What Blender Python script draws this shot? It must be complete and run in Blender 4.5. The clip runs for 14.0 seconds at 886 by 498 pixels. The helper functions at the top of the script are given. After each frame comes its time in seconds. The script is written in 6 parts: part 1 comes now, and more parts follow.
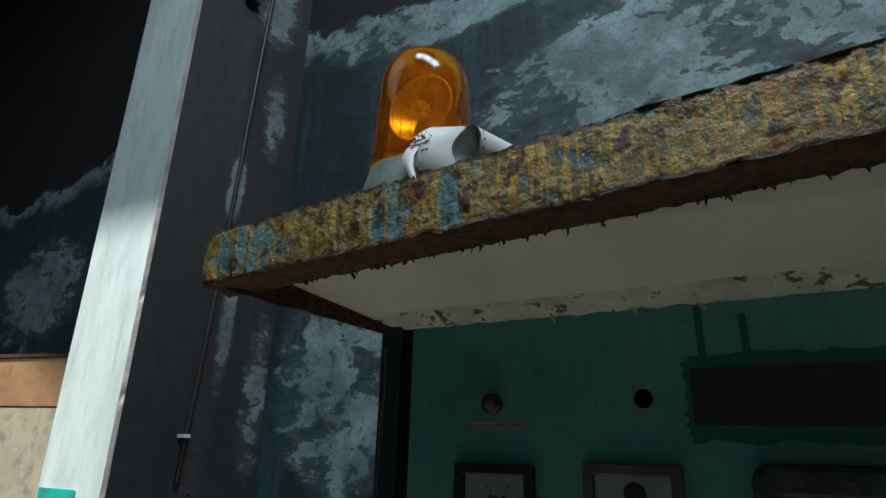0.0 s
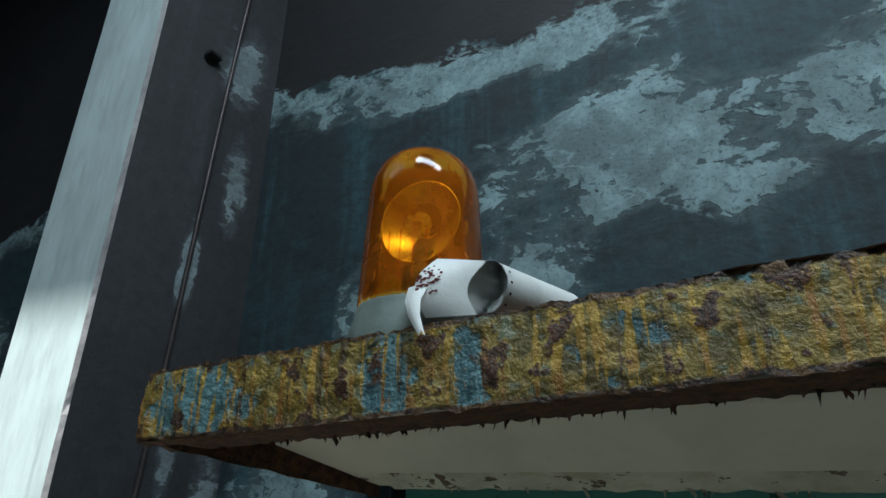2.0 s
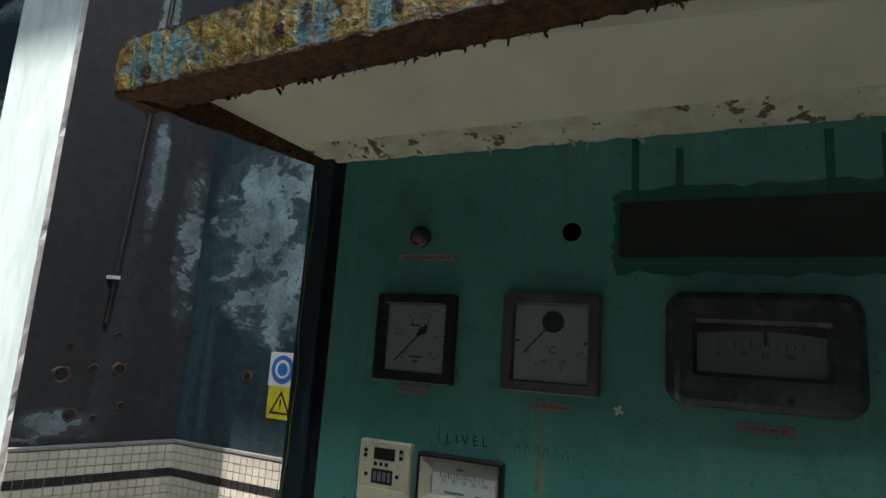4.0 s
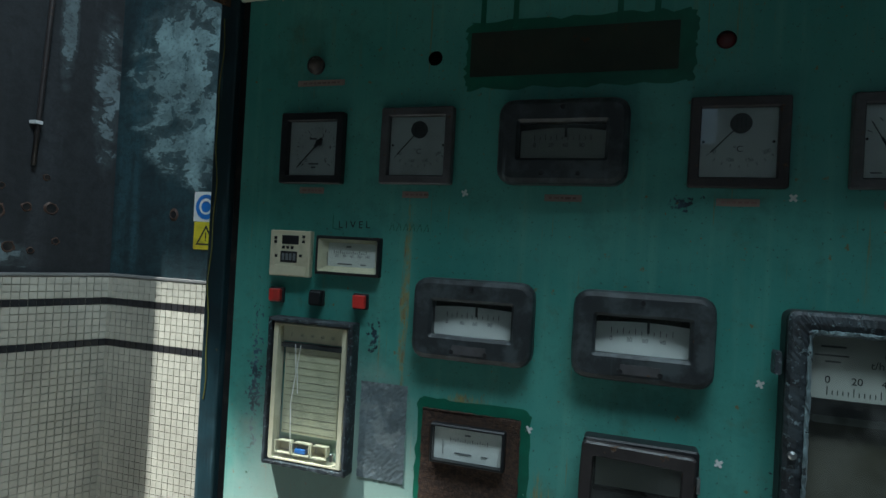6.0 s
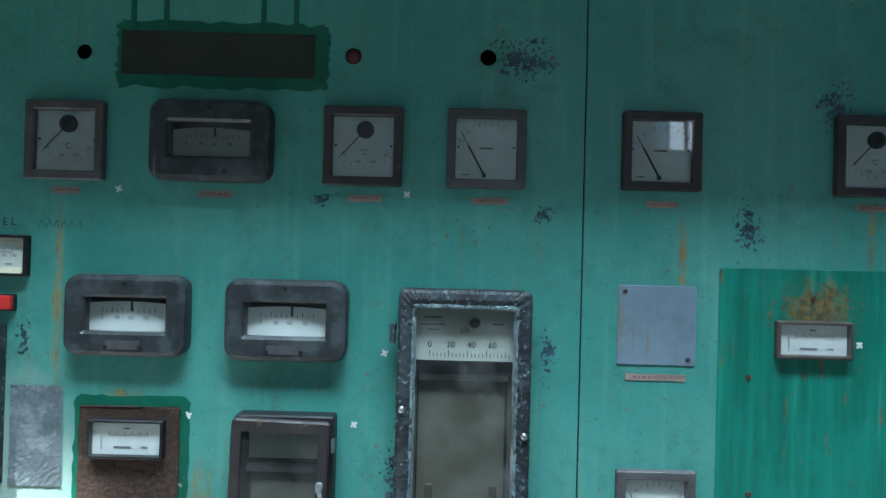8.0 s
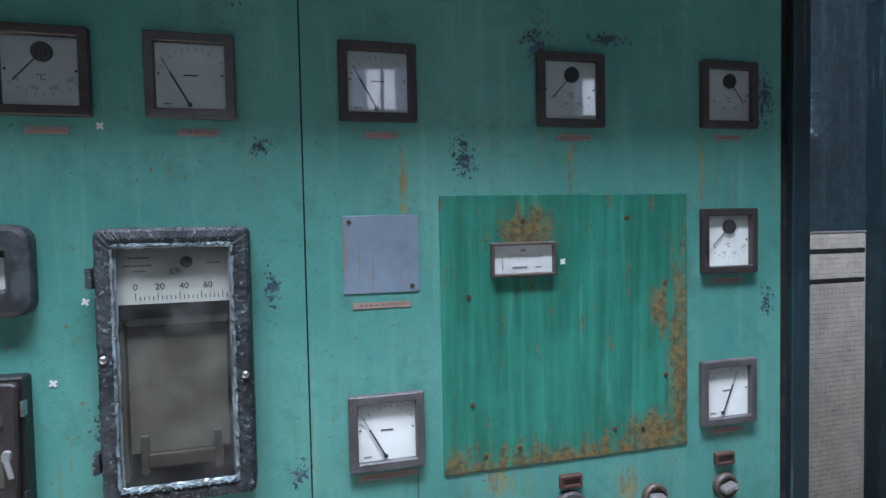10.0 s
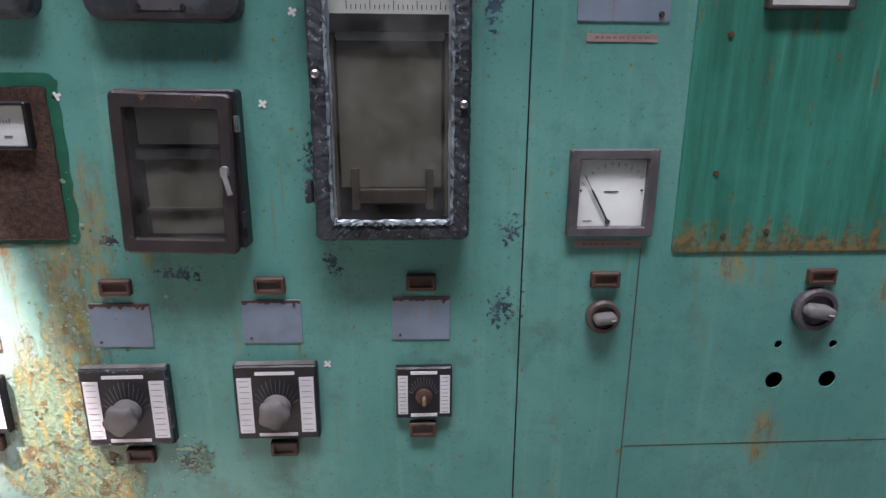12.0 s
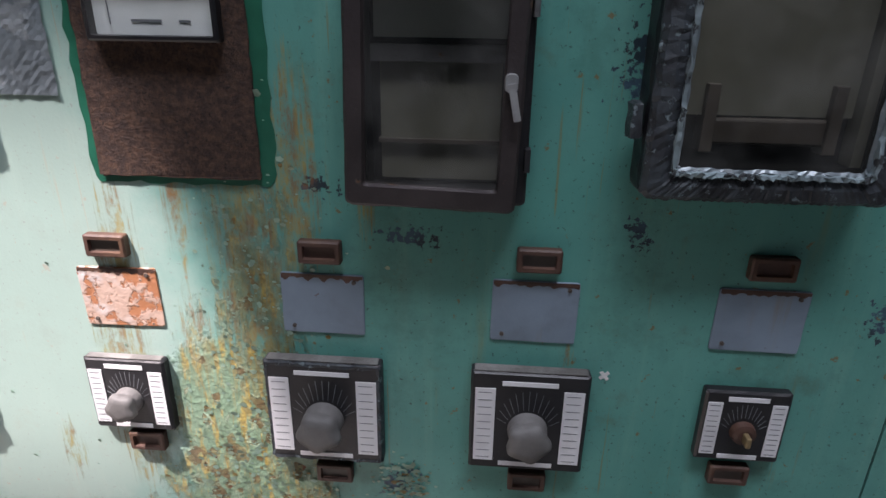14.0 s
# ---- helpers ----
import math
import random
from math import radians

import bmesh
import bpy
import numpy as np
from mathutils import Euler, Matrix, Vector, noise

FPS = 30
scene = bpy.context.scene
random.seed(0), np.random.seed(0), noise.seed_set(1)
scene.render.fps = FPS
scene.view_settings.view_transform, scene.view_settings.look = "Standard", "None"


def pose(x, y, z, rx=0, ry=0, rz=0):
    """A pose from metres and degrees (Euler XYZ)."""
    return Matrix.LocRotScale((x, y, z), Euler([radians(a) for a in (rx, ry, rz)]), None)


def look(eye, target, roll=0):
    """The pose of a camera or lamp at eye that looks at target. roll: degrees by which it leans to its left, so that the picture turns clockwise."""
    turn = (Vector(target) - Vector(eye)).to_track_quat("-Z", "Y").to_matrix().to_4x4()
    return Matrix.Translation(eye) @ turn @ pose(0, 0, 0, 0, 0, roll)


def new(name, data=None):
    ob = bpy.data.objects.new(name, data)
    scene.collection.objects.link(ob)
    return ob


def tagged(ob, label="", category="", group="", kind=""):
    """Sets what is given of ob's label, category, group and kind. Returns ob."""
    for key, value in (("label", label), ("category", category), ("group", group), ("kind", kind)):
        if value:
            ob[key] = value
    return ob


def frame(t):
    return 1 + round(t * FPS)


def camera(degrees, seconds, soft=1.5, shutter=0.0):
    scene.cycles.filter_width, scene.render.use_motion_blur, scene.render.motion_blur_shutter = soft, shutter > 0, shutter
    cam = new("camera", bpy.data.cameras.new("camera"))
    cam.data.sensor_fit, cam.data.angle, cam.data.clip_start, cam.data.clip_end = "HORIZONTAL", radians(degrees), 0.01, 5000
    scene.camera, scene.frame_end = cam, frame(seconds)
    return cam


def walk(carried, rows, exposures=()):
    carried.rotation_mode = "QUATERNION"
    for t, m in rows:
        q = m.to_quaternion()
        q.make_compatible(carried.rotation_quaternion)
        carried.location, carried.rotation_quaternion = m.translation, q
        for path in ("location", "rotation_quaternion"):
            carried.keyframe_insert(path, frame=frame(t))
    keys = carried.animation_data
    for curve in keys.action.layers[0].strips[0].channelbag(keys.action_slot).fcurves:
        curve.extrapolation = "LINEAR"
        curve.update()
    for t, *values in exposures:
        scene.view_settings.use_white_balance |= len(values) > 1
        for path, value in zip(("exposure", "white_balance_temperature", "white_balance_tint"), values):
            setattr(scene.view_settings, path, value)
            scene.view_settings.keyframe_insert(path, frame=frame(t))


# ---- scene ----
cam = camera(73.5, 14.0)
PATH = [
    (0, (0.691, -0.957, 1.806), (-0.24, 0.685, 2.467), 1.5),
    (0.5, (0.704, -0.978, 1.863), (-0.229, 0.636, 2.588), 2.0),
    (1, (0.693, -1.059, 1.883), (-0.249, 0.527, 2.655), 1.7),
    (1.5, (0.631, -0.94, 1.967), (-0.243, 0.653, 2.803), 1.6),
    (2, (0.561, -0.876, 2.029), (-0.228, 0.795, 2.794), 0.6),
    (2.5, (0.556, -0.877, 1.993), (-0.211, 0.798, 2.773), 0.5),
    (3, (0.605, -0.893, 1.887), (-0.225, 0.831, 2.469), 2.2),
    (3.5, (0.688, -0.903, 1.777), (-0.199, 0.835, 2.215), 3.5),
    (4, (0.706, -0.865, 1.711), (-0.141, 0.916, 2.045), 3.9),
    (4.2, (0.704, -0.839, 1.679), (-0.121, 0.965, 1.931), 4.6),
    (6.3, (0.93, -1.062, 1.527), (0.386, 0.863, 1.537), 3.0),
    (6.5, (0.959, -1.065, 1.524), (0.489, 0.879, 1.539), 3.1),
    (7, (1.043, -1.068, 1.524), (0.737, 0.909, 1.543), 2.7),
    (7.5, (1.112, -1.081, 1.538), (0.981, 0.915, 1.565), 2.1),
    (8, (1.174, -1.095, 1.539), (1.18, 0.905, 1.558), 1.5),
    (8.5, (1.241, -1.102, 1.528), (1.422, 0.889, 1.542), 0.8),
    (9, (1.327, -1.105, 1.512), (1.701, 0.86, 1.525), 0.1),
    (9.2, (1.358, -1.111, 1.508), (1.818, 0.835, 1.513), -0.0),
    (11.3, (1.406, -1.092, 1.331), (1.940, 0.815, 1.049), -0.8),
    (11.5, (1.361, -1.058, 1.300), (1.779, 0.872, 0.987), -0.4),
    (11.7, (1.321, -1.022, 1.269), (1.607, 0.921, 0.894), -0.0),
    (12, (1.25, -0.951, 1.25), (1.353, 0.975, 0.72), 0.3),
    (12.5, (1.135, -0.849, 1.189), (1.09, 1.02, 0.478), 0.7),
    (13, (1.042, -0.771, 1.144), (0.934, 1.032, 0.285), 0.4),
    (13.5, (0.961, -0.701, 1.136), (0.817, 1.098, 0.275), 0.4),
    (14, (0.951, -0.623, 1.179), (0.813, 1.237, 0.456), 0.9),
]
walk(cam, [(t, look(eye, target, roll)) for t, eye, target, roll in PATH],
     [(0, 1.0, 6300, 8), (1.5, 1.05, 6100, 5), (2.5, 1.3, 6000, 5), (4, 1.4, 6500, 10), (6.5, 1.2, 5500, -4), (7.5, 2.4, 5450, -2), (9, 2.95, 5550, 9), (11.5, 2.6, 6600, 31), (12.5, 2.1, 6650, 29), (14, 1.6, 6350, 25)])

# ---- light ----
world = bpy.data.worlds.new("world")
scene.world = world
world.use_nodes = True
wt = world.node_tree
sky = wt.nodes.new("ShaderNodeTexSky")
sky.sky_type, sky.sun_disc = "NISHITA", False
sky.sun_elevation, sky.sun_rotation = radians(64.5), radians(224)
wt.links.new(sky.outputs[0], wt.nodes["Background"].inputs[0])
wt.nodes["Background"].inputs[1].default_value = 0.035

sun = new("sun", bpy.data.lights.new("sun", "SUN"))
sun.data.energy, sun.data.angle, sun.data.color = 5.0, radians(1.1), (1.0, 0.93, 0.86)
sun.matrix_world = look((0, 0, 0), (0.33, 0.345, -1.0))


def skylight_lamp(x0, x1, y0, y1, z, watts, colour=(0.86, 0.95, 1.0)):
    lamp = new("sky_lamp", bpy.data.lights.new("sky_lamp", "AREA"))
    lamp.data.shape, lamp.data.size, lamp.data.size_y = "RECTANGLE", x1 - x0, y1 - y0
    lamp.data.energy, lamp.data.color = watts, colour
    lamp.matrix_world = pose((x0 + x1) / 2, (y0 + y1) / 2, z)
    return lamp


CEIL, GROUND = 5.0, 0.0
# added weak fill in the opening that throws sun on the floor
skylight_lamp(-2.6, -0.8, -2.7, -1.75, CEIL + 0.05, 1.5)
# added main light over the cabinet, below the unseen milky rooflight
skylight_lamp(0.1, 2.5, -1.75, -1.0, CEIL + 0.03, 60)
WINDOWS = (1.2, 2.45, 3.7, 4.95)
for wx in WINDOWS:
    lamp = new("window_lamp", bpy.data.lights.new("window_lamp", "AREA"))
    lamp.data.shape, lamp.data.size, lamp.data.size_y = "RECTANGLE", 0.30, 0.44
    lamp.data.energy, lamp.data.color = 0.3, (0.90, 0.97, 1.0)
    lamp.matrix_world = look((wx, -5.16, 2.9), (wx, 0, 2.9))


# ---- materials ----
class Nodes:
    """Short hand for a material's node tree."""

    def __init__(self, name):
        self.mat = bpy.data.materials.new(name)
        self.mat.use_nodes = True
        self.t = self.mat.node_tree
        self.bsdf = self.t.nodes["Principled BSDF"]
        self.out = self.t.nodes["Material Output"]

    def node(self, kind, inputs=(), operation="", data_type="", interpolation_type=""):
        n = self.t.nodes.new(kind)
        if operation:
            n.operation = operation
        if data_type:
            n.data_type = data_type
        if interpolation_type:
            n.interpolation_type = interpolation_type
        for k, v in dict(inputs).items():
            self.put(n.inputs[k], v)
        return n

    def put(self, socket, v):
        if isinstance(v, bpy.types.NodeSocket):
            self.t.links.new(v, socket)
        elif isinstance(v, (tuple, list)) and len(v) == 3 and socket.type == "RGBA":
            socket.default_value = (*v, 1)
        else:
            socket.default_value = v

    def coords(self, stretch=(1, 1, 1), vary=True):
        tc = self.node("ShaderNodeTexCoord").outputs["Object"]
        if vary:
            info = self.node("ShaderNodeObjectInfo").outputs["Random"]
            r = self.node("ShaderNodeMath", {0: info, 1: 37.0}, operation="MULTIPLY").outputs[0]
            tc = self.node("ShaderNodeVectorMath", {0: tc, 1: r}, operation="ADD").outputs[0]
        return self.node("ShaderNodeVectorMath", {0: tc, 1: stretch}, operation="MULTIPLY").outputs[0]

    def noise(self, vec, scale, detail=6.0, rough=0.6, warp=0.0):
        return self.node("ShaderNodeTexNoise", {"Vector": vec, "Scale": scale, "Detail": detail, "Roughness": rough, "Distortion": warp}).outputs[0]

    def step(self, v, lo, hi):
        return self.node("ShaderNodeMapRange", {0: v, 1: lo, 2: hi, 3: 0.0, 4: 1.0}, interpolation_type="SMOOTHSTEP").outputs[0]

    def m(self, op, a, b=0.0):
        return self.node("ShaderNodeMath", {0: a, 1: b}, operation=op).outputs[0]

    def mix(self, f, a, b):
        n = self.node("ShaderNodeMix", data_type="RGBA")
        self.put(n.inputs[0], f), self.put(n.inputs[6], a), self.put(n.inputs[7], b)
        return n.outputs[2]

    def blob(self, centre, radius):
        """1 at a place of the thing, falling to 0 at the radius."""
        tc = self.node("ShaderNodeTexCoord").outputs["Object"]
        d = self.node("ShaderNodeVectorMath", {0: tc, 1: centre}, operation="SUBTRACT").outputs[0]
        d = self.node("ShaderNodeVectorMath", {0: d, 1: radius}, operation="DIVIDE").outputs[0]
        n = self.node("ShaderNodeVectorMath", {0: d}, operation="LENGTH").outputs["Value"]
        return self.node("ShaderNodeMapRange", {0: n, 1: 1.0, 2: 0.0, 3: 0.0, 4: 1.0}).outputs[0]

    def finish(self, colour, rough, bump=None, strength=0.3, distance=0.002, metal=0.0, coat=0.0):
        self.put(self.bsdf.inputs["Base Color"], colour)
        self.put(self.bsdf.inputs["Roughness"], rough)
        self.put(self.bsdf.inputs["Metallic"], metal)
        if bump is not None:
            b = self.node("ShaderNodeBump", {"Height": bump, "Strength": strength, "Distance": distance})
            self.put(self.bsdf.inputs["Normal"], b.outputs[0])
        return self.mat


def worn(name, base, rough=0.5, metal=0.0, dirt=(0.05, 0.04, 0.03), chip=None, chip_at=(0.60, 0.64), chip_scale=30.0, dirt_at=(0.45, 0.75), vary=0.25,
         grain=160.0, bump=0.25, stretch=(1, 1, 1), streak=None):
    """A painted or bare surface with shade at two scales, dirt, chips and fine grain."""
    n = Nodes(name)
    v = n.coords(stretch)
    big, fine = n.noise(v, 9.0), n.noise(v, grain, 3.0)
    dark = tuple(c * (1 - vary) for c in base)
    light = tuple(min(1, c * (1 + vary)) for c in base)
    c = n.mix(n.step(big, 0.3, 0.7), dark, light)
    c = n.mix(n.m("MULTIPLY", n.step(n.noise(v, 22.0, 8.0), *dirt_at), 0.55), c, dirt)
    if streak:
        s = n.noise(n.coords((45, 45, 2.5)), 1.0, 4.0)
        c = n.mix(n.m("MULTIPLY", n.step(s, 0.55, 0.72), n.step(n.noise(v, 6.0), 0.4, 0.65)), c, streak)
    h = fine
    r = rough
    if chip:
        k = n.step(n.noise(v, chip_scale, 9.0, 0.65), *chip_at)
        c = n.mix(k, c, chip)
        h = n.m("SUBTRACT", fine, n.m("MULTIPLY", k, 1.2))
        r = n.m("ADD", rough, n.m("MULTIPLY", k, 0.3))
    c = n.mix(n.m("MULTIPLY", fine, 0.16), c, dark)
    return n.finish(c, r, h, bump, 0.0015, metal)


def panel_paint():
    n = Nodes("teal_panel_paint")
    v = n.coords(vary=False)
    long = n.coords((30, 30, 1.6), vary=False)
    big, fine = n.noise(v, 3.2, 5.0), n.noise(v, 240.0, 2.0)
    mid, small = n.noise(v, 16.0, 8.0, 0.65), n.noise(v, 120.0, 6.0, 0.62)
    c = n.mix(n.step(big, 0.3, 0.7), (0.064, 0.258, 0.220), (0.112, 0.335, 0.282))
    c = n.mix(n.m("MULTIPLY", n.step(mid, 0.50, 0.80), 0.4), c, (0.075, 0.225, 0.175))
    wash = n.noise(long, 1.0, 5.0, 0.6)
    c = n.mix(n.m("MULTIPLY", n.step(wash, 0.5, 0.75), 0.38), c, (0.20, 0.42, 0.34))
    c = n.mix(n.m("MULTIPLY", n.step(n.noise(v, 4.1, 7.0, 0.6), 0.52, 0.74), 0.22), c, (0.06, 0.185, 0.155))
    # yellow-brown water stains in long runs
    c = n.mix(n.m("MULTIPLY", n.step(n.noise(n.coords((22, 22, 2.2), vary=False), 1.3, 6.0), 0.56, 0.75), n.m("MULTIPLY", n.step(n.noise(v, 3.7), 0.44, 0.62), 0.55)), c, (0.22, 0.21, 0.075))
    # grime: broad smudges, a brown film and small black specks
    smudge = n.noise(v, 6.5, 10.0, 0.74)
    c = n.mix(n.m("MULTIPLY", n.step(smudge, 0.50, 0.66), 0.42), c, (0.042, 0.140, 0.112))
    c = n.mix(n.m("MULTIPLY", n.step(n.noise(v, 11.0, 10.0, 0.76), 0.54, 0.70), 0.38), c, (0.105, 0.112, 0.060))
    c = n.mix(n.m("MULTIPLY", n.step(n.noise(v, 170.0, 4.0, 0.6), 0.625, 0.665), 0.7), c, (0.03, 0.06, 0.055))
    # specks down to a blue primer
    chips = n.step(n.noise(v, 95.0, 6.0, 0.6), 0.715, 0.735)
    c = n.mix(chips, c, (0.025, 0.045, 0.06))
    spots = None
    for centre, radius in (((1.32, 0, 1.905), (0.13, 1, 0.09)), ((1.90, 0, 1.83), (0.07, 1, 0.10)), ((2.06, 0, 1.85), (0.10, 1, 0.035)),
                           ((1.405, 0, 0.88), (0.06, 1, 0.07)), ((1.415, 0, 1.02), (0.04, 1, 0.06)), ((0.765, 0, 1.005), (0.05, 1, 0.032)), ((0.87, 0, 0.95), (0.08, 1, 0.028)),
                           ((2.455, 0, 1.75), (0.05, 1, 0.14)), ((0.95, 0, 1.635), (0.045, 1, 0.03)), ((1.375, 0, 1.36), (0.03, 1, 0.10)), ((2.46, 0, 1.28), (0.04, 1, 0.08)),
                           ((0.15, 0, 1.25), (0.035, 1, 0.28)), ((1.74, 0, 1.60), (0.05, 1, 0.10)), ((1.36, 0, 1.62), (0.05, 1, 0.04)), ((1.12, 0, 0.965), (0.028, 1, 0.045)), ((0.41, 0, 1.37), (0.025, 1, 0.08)),
                           ((0.85, 0, 0.60), (0.06, 1, 0.06)), ((1.10, 0, 1.14), (0.05, 1, 0.12))):
        b = n.blob(centre, radius)
        spots = b if spots is None else n.m("MAXIMUM", spots, b)
    k = n.step(n.m("ADD", n.m("ADD", n.m("MULTIPLY", small, 0.6), n.m("MULTIPLY", n.noise(v, 42.0, 8.0, 0.65), 0.4)), n.m("MULTIPLY", spots, 0.22)), 0.662, 0.678)
    k = n.m("MULTIPLY", k, n.step(spots, 0.0, 0.12))
    c = n.mix(k, c, n.mix(n.step(mid, 0.4, 0.6), (0.018, 0.035, 0.045), (0.05, 0.10, 0.145)))
    # rust runs
    runs = None
    for centre, radius in (((0.68, 0, 0.86), (0.09, 1, 0.36)), ((0.52, 0, 0.92), (0.04, 1, 0.16)), ((0.50, 0, 0.74), (0.06, 1, 0.30)), ((0.47, 0, 1.42), (0.016, 1, 0.32)), ((1.62, 0, 1.54), (0.016, 1, 0.14)),
                           ((2.285, 0, 1.58), (0.014, 1, 0.16)), ((2.17, 0, 0.78), (0.018, 1, 0.13)), ((2.345, 0, 0.74), (0.032, 1, 0.20)), ((2.19, 0, 0.56), (0.05, 1, 0.10)), ((2.30, 0, 0.58), (0.06, 1, 0.10)), ((2.167, 0, 0.79), (0.011, 1, 0.15)), ((2.335, 0, 0.80), (0.010, 1, 0.13)), ((2.365, 0, 0.69), (0.011, 1, 0.14)), ((2.285, 0, 0.60), (0.009, 1, 0.13)), ((2.225, 0, 0.57), (0.010, 1, 0.12)), ((2.41, 0, 0.58), (0.010, 1, 0.13)), ((1.80, 0, 0.95), (0.06, 1, 0.07)),
                           ((2.38, 0, 0.55), (0.16, 1, 0.20)), ((1.055, 0, 0.79), (0.010, 1, 0.07)),
                           ((0.60, 0, 1.265), (0.07, 1, 0.025)), ((0.40, 0, 0.62), (0.025, 1, 0.08)), ((1.90, 0, 0.62), (0.06, 1, 0.12)), ((1.97, 0, 1.60), (0.015, 1, 0.12)), ((0.56, 0, 0.38), (0.30, 1, 0.20)),
                           ((2.10, 0, 0.90), (0.05, 1, 0.08)), ((0.60, 0, 1.02), (0.03, 1, 0.20)), ((0.74, 0, 1.02), (0.05, 1, 0.22)), ((0.82, 0, 1.03), (0.02, 1, 0.14)), ((0.60, 0, 0.80), (0.04, 1, 0.10)), ((1.15, 0, 1.18), (0.03, 1, 0.09))):
        b = n.blob(centre, radius)
        runs = b if runs is None else n.m("MAXIMUM", runs, b)
    w = n.m("ADD", n.m("MULTIPLY", n.noise(n.coords((150, 150, 6), vary=False), 1.0, 9.0, 0.70), 0.8), n.m("MULTIPLY", runs, 0.36))
    stain = n.m("MULTIPLY", n.step(w, 0.53, 0.66), n.m("MULTIPLY", n.step(runs, 0.0, 0.3), n.step(n.noise(n.coords((1, 1, 0.5), vary=False), 70.0, 8.0, 0.72), 0.36, 0.60)))
    tone = n.mix(n.step(n.noise(n.coords((1, 1, 0.3), vary=False), 45.0, 6.0), 0.42, 0.62), (0.33, 0.22, 0.035), (0.22, 0.085, 0.015))
    c = n.mix(n.m("MULTIPLY", stain, 0.78), c, tone)
    # flaking field by the lower switches: curled scales, bare spots and rust in between
    peel = n.m("MAXIMUM", n.blob((0.655, 0, 0.60), (0.16, 1, 0.30)), n.m("MAXIMUM", n.blob((0.58, 0, 0.34), (0.36, 1, 0.26)), n.m("MULTIPLY", n.blob((0.665, 0, 0.88), (0.085, 1, 0.26)), 0.45)))
    scale_a = n.node("ShaderNodeTexVoronoi", {"Vector": n.node("ShaderNodeVectorMath", {0: v, 1: (1.0, 1.0, 0.8)}, operation="MULTIPLY").outputs[0], "Scale": 70.0, "Randomness": 1.0})
    cell = n.node("ShaderNodeSeparateColor", {0: scale_a.outputs["Color"]}).outputs[0]
    near = n.m("ADD", peel, n.m("MULTIPLY", n.m("SUBTRACT", n.noise(n.coords((1, 1, 0.45), vary=False), 16.0, 10.0, 0.72), 0.5), 2.1))
    field = n.m("MULTIPLY", n.step(near, 0.18, 0.42), n.step(peel, 0.0, 0.12))
    lumps = n.noise(v, 85.0, 7.0, 0.66)
    olive = n.mix(n.step(lumps, 0.40, 0.62), (0.150, 0.155, 0.060), (0.250, 0.300, 0.165))
    c = n.mix(n.m("MULTIPLY", field, 0.62), c, olive)
    amber = n.m("MULTIPLY", n.step(n.noise(n.coords((1, 1, 0.16), vary=False), 75.0, 8.0, 0.7), 0.50, 0.60), field)
    c = n.mix(n.m("MULTIPLY", amber, 0.68), c, n.mix(n.step(lumps, 0.42, 0.58), (0.24, 0.135, 0.014), (0.46, 0.30, 0.03)))
    keep = n.m("ADD", n.m("MULTIPLY", cell, 0.5), n.m("ADD", n.m("MULTIPLY", n.noise(v, 28.0, 7.0, 0.68), 0.5), n.m("MULTIPLY", peel, 0.20)))
    pk = n.m("MULTIPLY", n.step(keep, 0.795, 0.81), field)
    bare = n.mix(n.step(n.noise(v, 60.0, 6.0), 0.42, 0.60), (0.105, 0.055, 0.016), (0.20, 0.175, 0.075))
    bare = n.mix(n.step(n.noise(v, 38.0, 3.0), 0.62, 0.66), bare, (0.19, 0.045, 0.02))
    bare = n.mix(n.step(n.noise(v, 210.0, 3.0), 0.56, 0.62), bare, (0.035, 0.022, 0.014))
    c = n.mix(n.m("MULTIPLY", pk, 0.85), c, bare)
    rim = n.m("MULTIPLY", n.step(keep, 0.765, 0.792), n.m("SUBTRACT", 1.0, n.step(keep, 0.792, 0.805)))
    rim = n.m("MULTIPLY", rim, field)
    c = n.mix(n.m("MULTIPLY", rim, 0.5), c, (0.34, 0.42, 0.29))
    # scattered orange spots and fine amber threads
    c = n.mix(n.m("MULTIPLY", n.step(n.noise(v, 58.0, 5.0, 0.6), 0.648, 0.685), 0.75), c, (0.20, 0.105, 0.025))
    thread = n.m("MULTIPLY", n.step(n.noise(n.coords((110, 110, 2.4), vary=False), 1.0, 4.0, 0.6), 0.625, 0.665), n.step(n.noise(v, 5.3, 5.0), 0.47, 0.60))
    c = n.mix(n.m("MULTIPLY", thread, 0.55), c, (0.215, 0.150, 0.035))
    # sun glare painted into the colour: a whitened field at the lower end
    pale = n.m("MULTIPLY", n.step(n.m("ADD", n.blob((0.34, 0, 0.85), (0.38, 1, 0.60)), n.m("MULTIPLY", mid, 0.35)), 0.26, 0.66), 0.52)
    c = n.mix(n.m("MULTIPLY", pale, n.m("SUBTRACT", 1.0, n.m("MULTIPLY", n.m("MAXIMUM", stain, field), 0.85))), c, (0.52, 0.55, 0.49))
    h = n.m("SUBTRACT", n.m("ADD", n.m("MULTIPLY", fine, 0.15), n.m("ADD", n.m("MULTIPLY", mid, 0.12), n.m("ADD", n.m("MULTIPLY", rim, 0.8), n.m("MULTIPLY", n.m("MULTIPLY", lumps, field), 2.2)))), n.m("ADD", n.m("MULTIPLY", pk, 0.9), n.m("ADD", chips, k)))
    rough = n.m("ADD", 0.40, n.m("MULTIPLY", n.m("MAXIMUM", stain, pk), 0.4))
    return n.finish(c, rough, h, 0.7, 0.002)


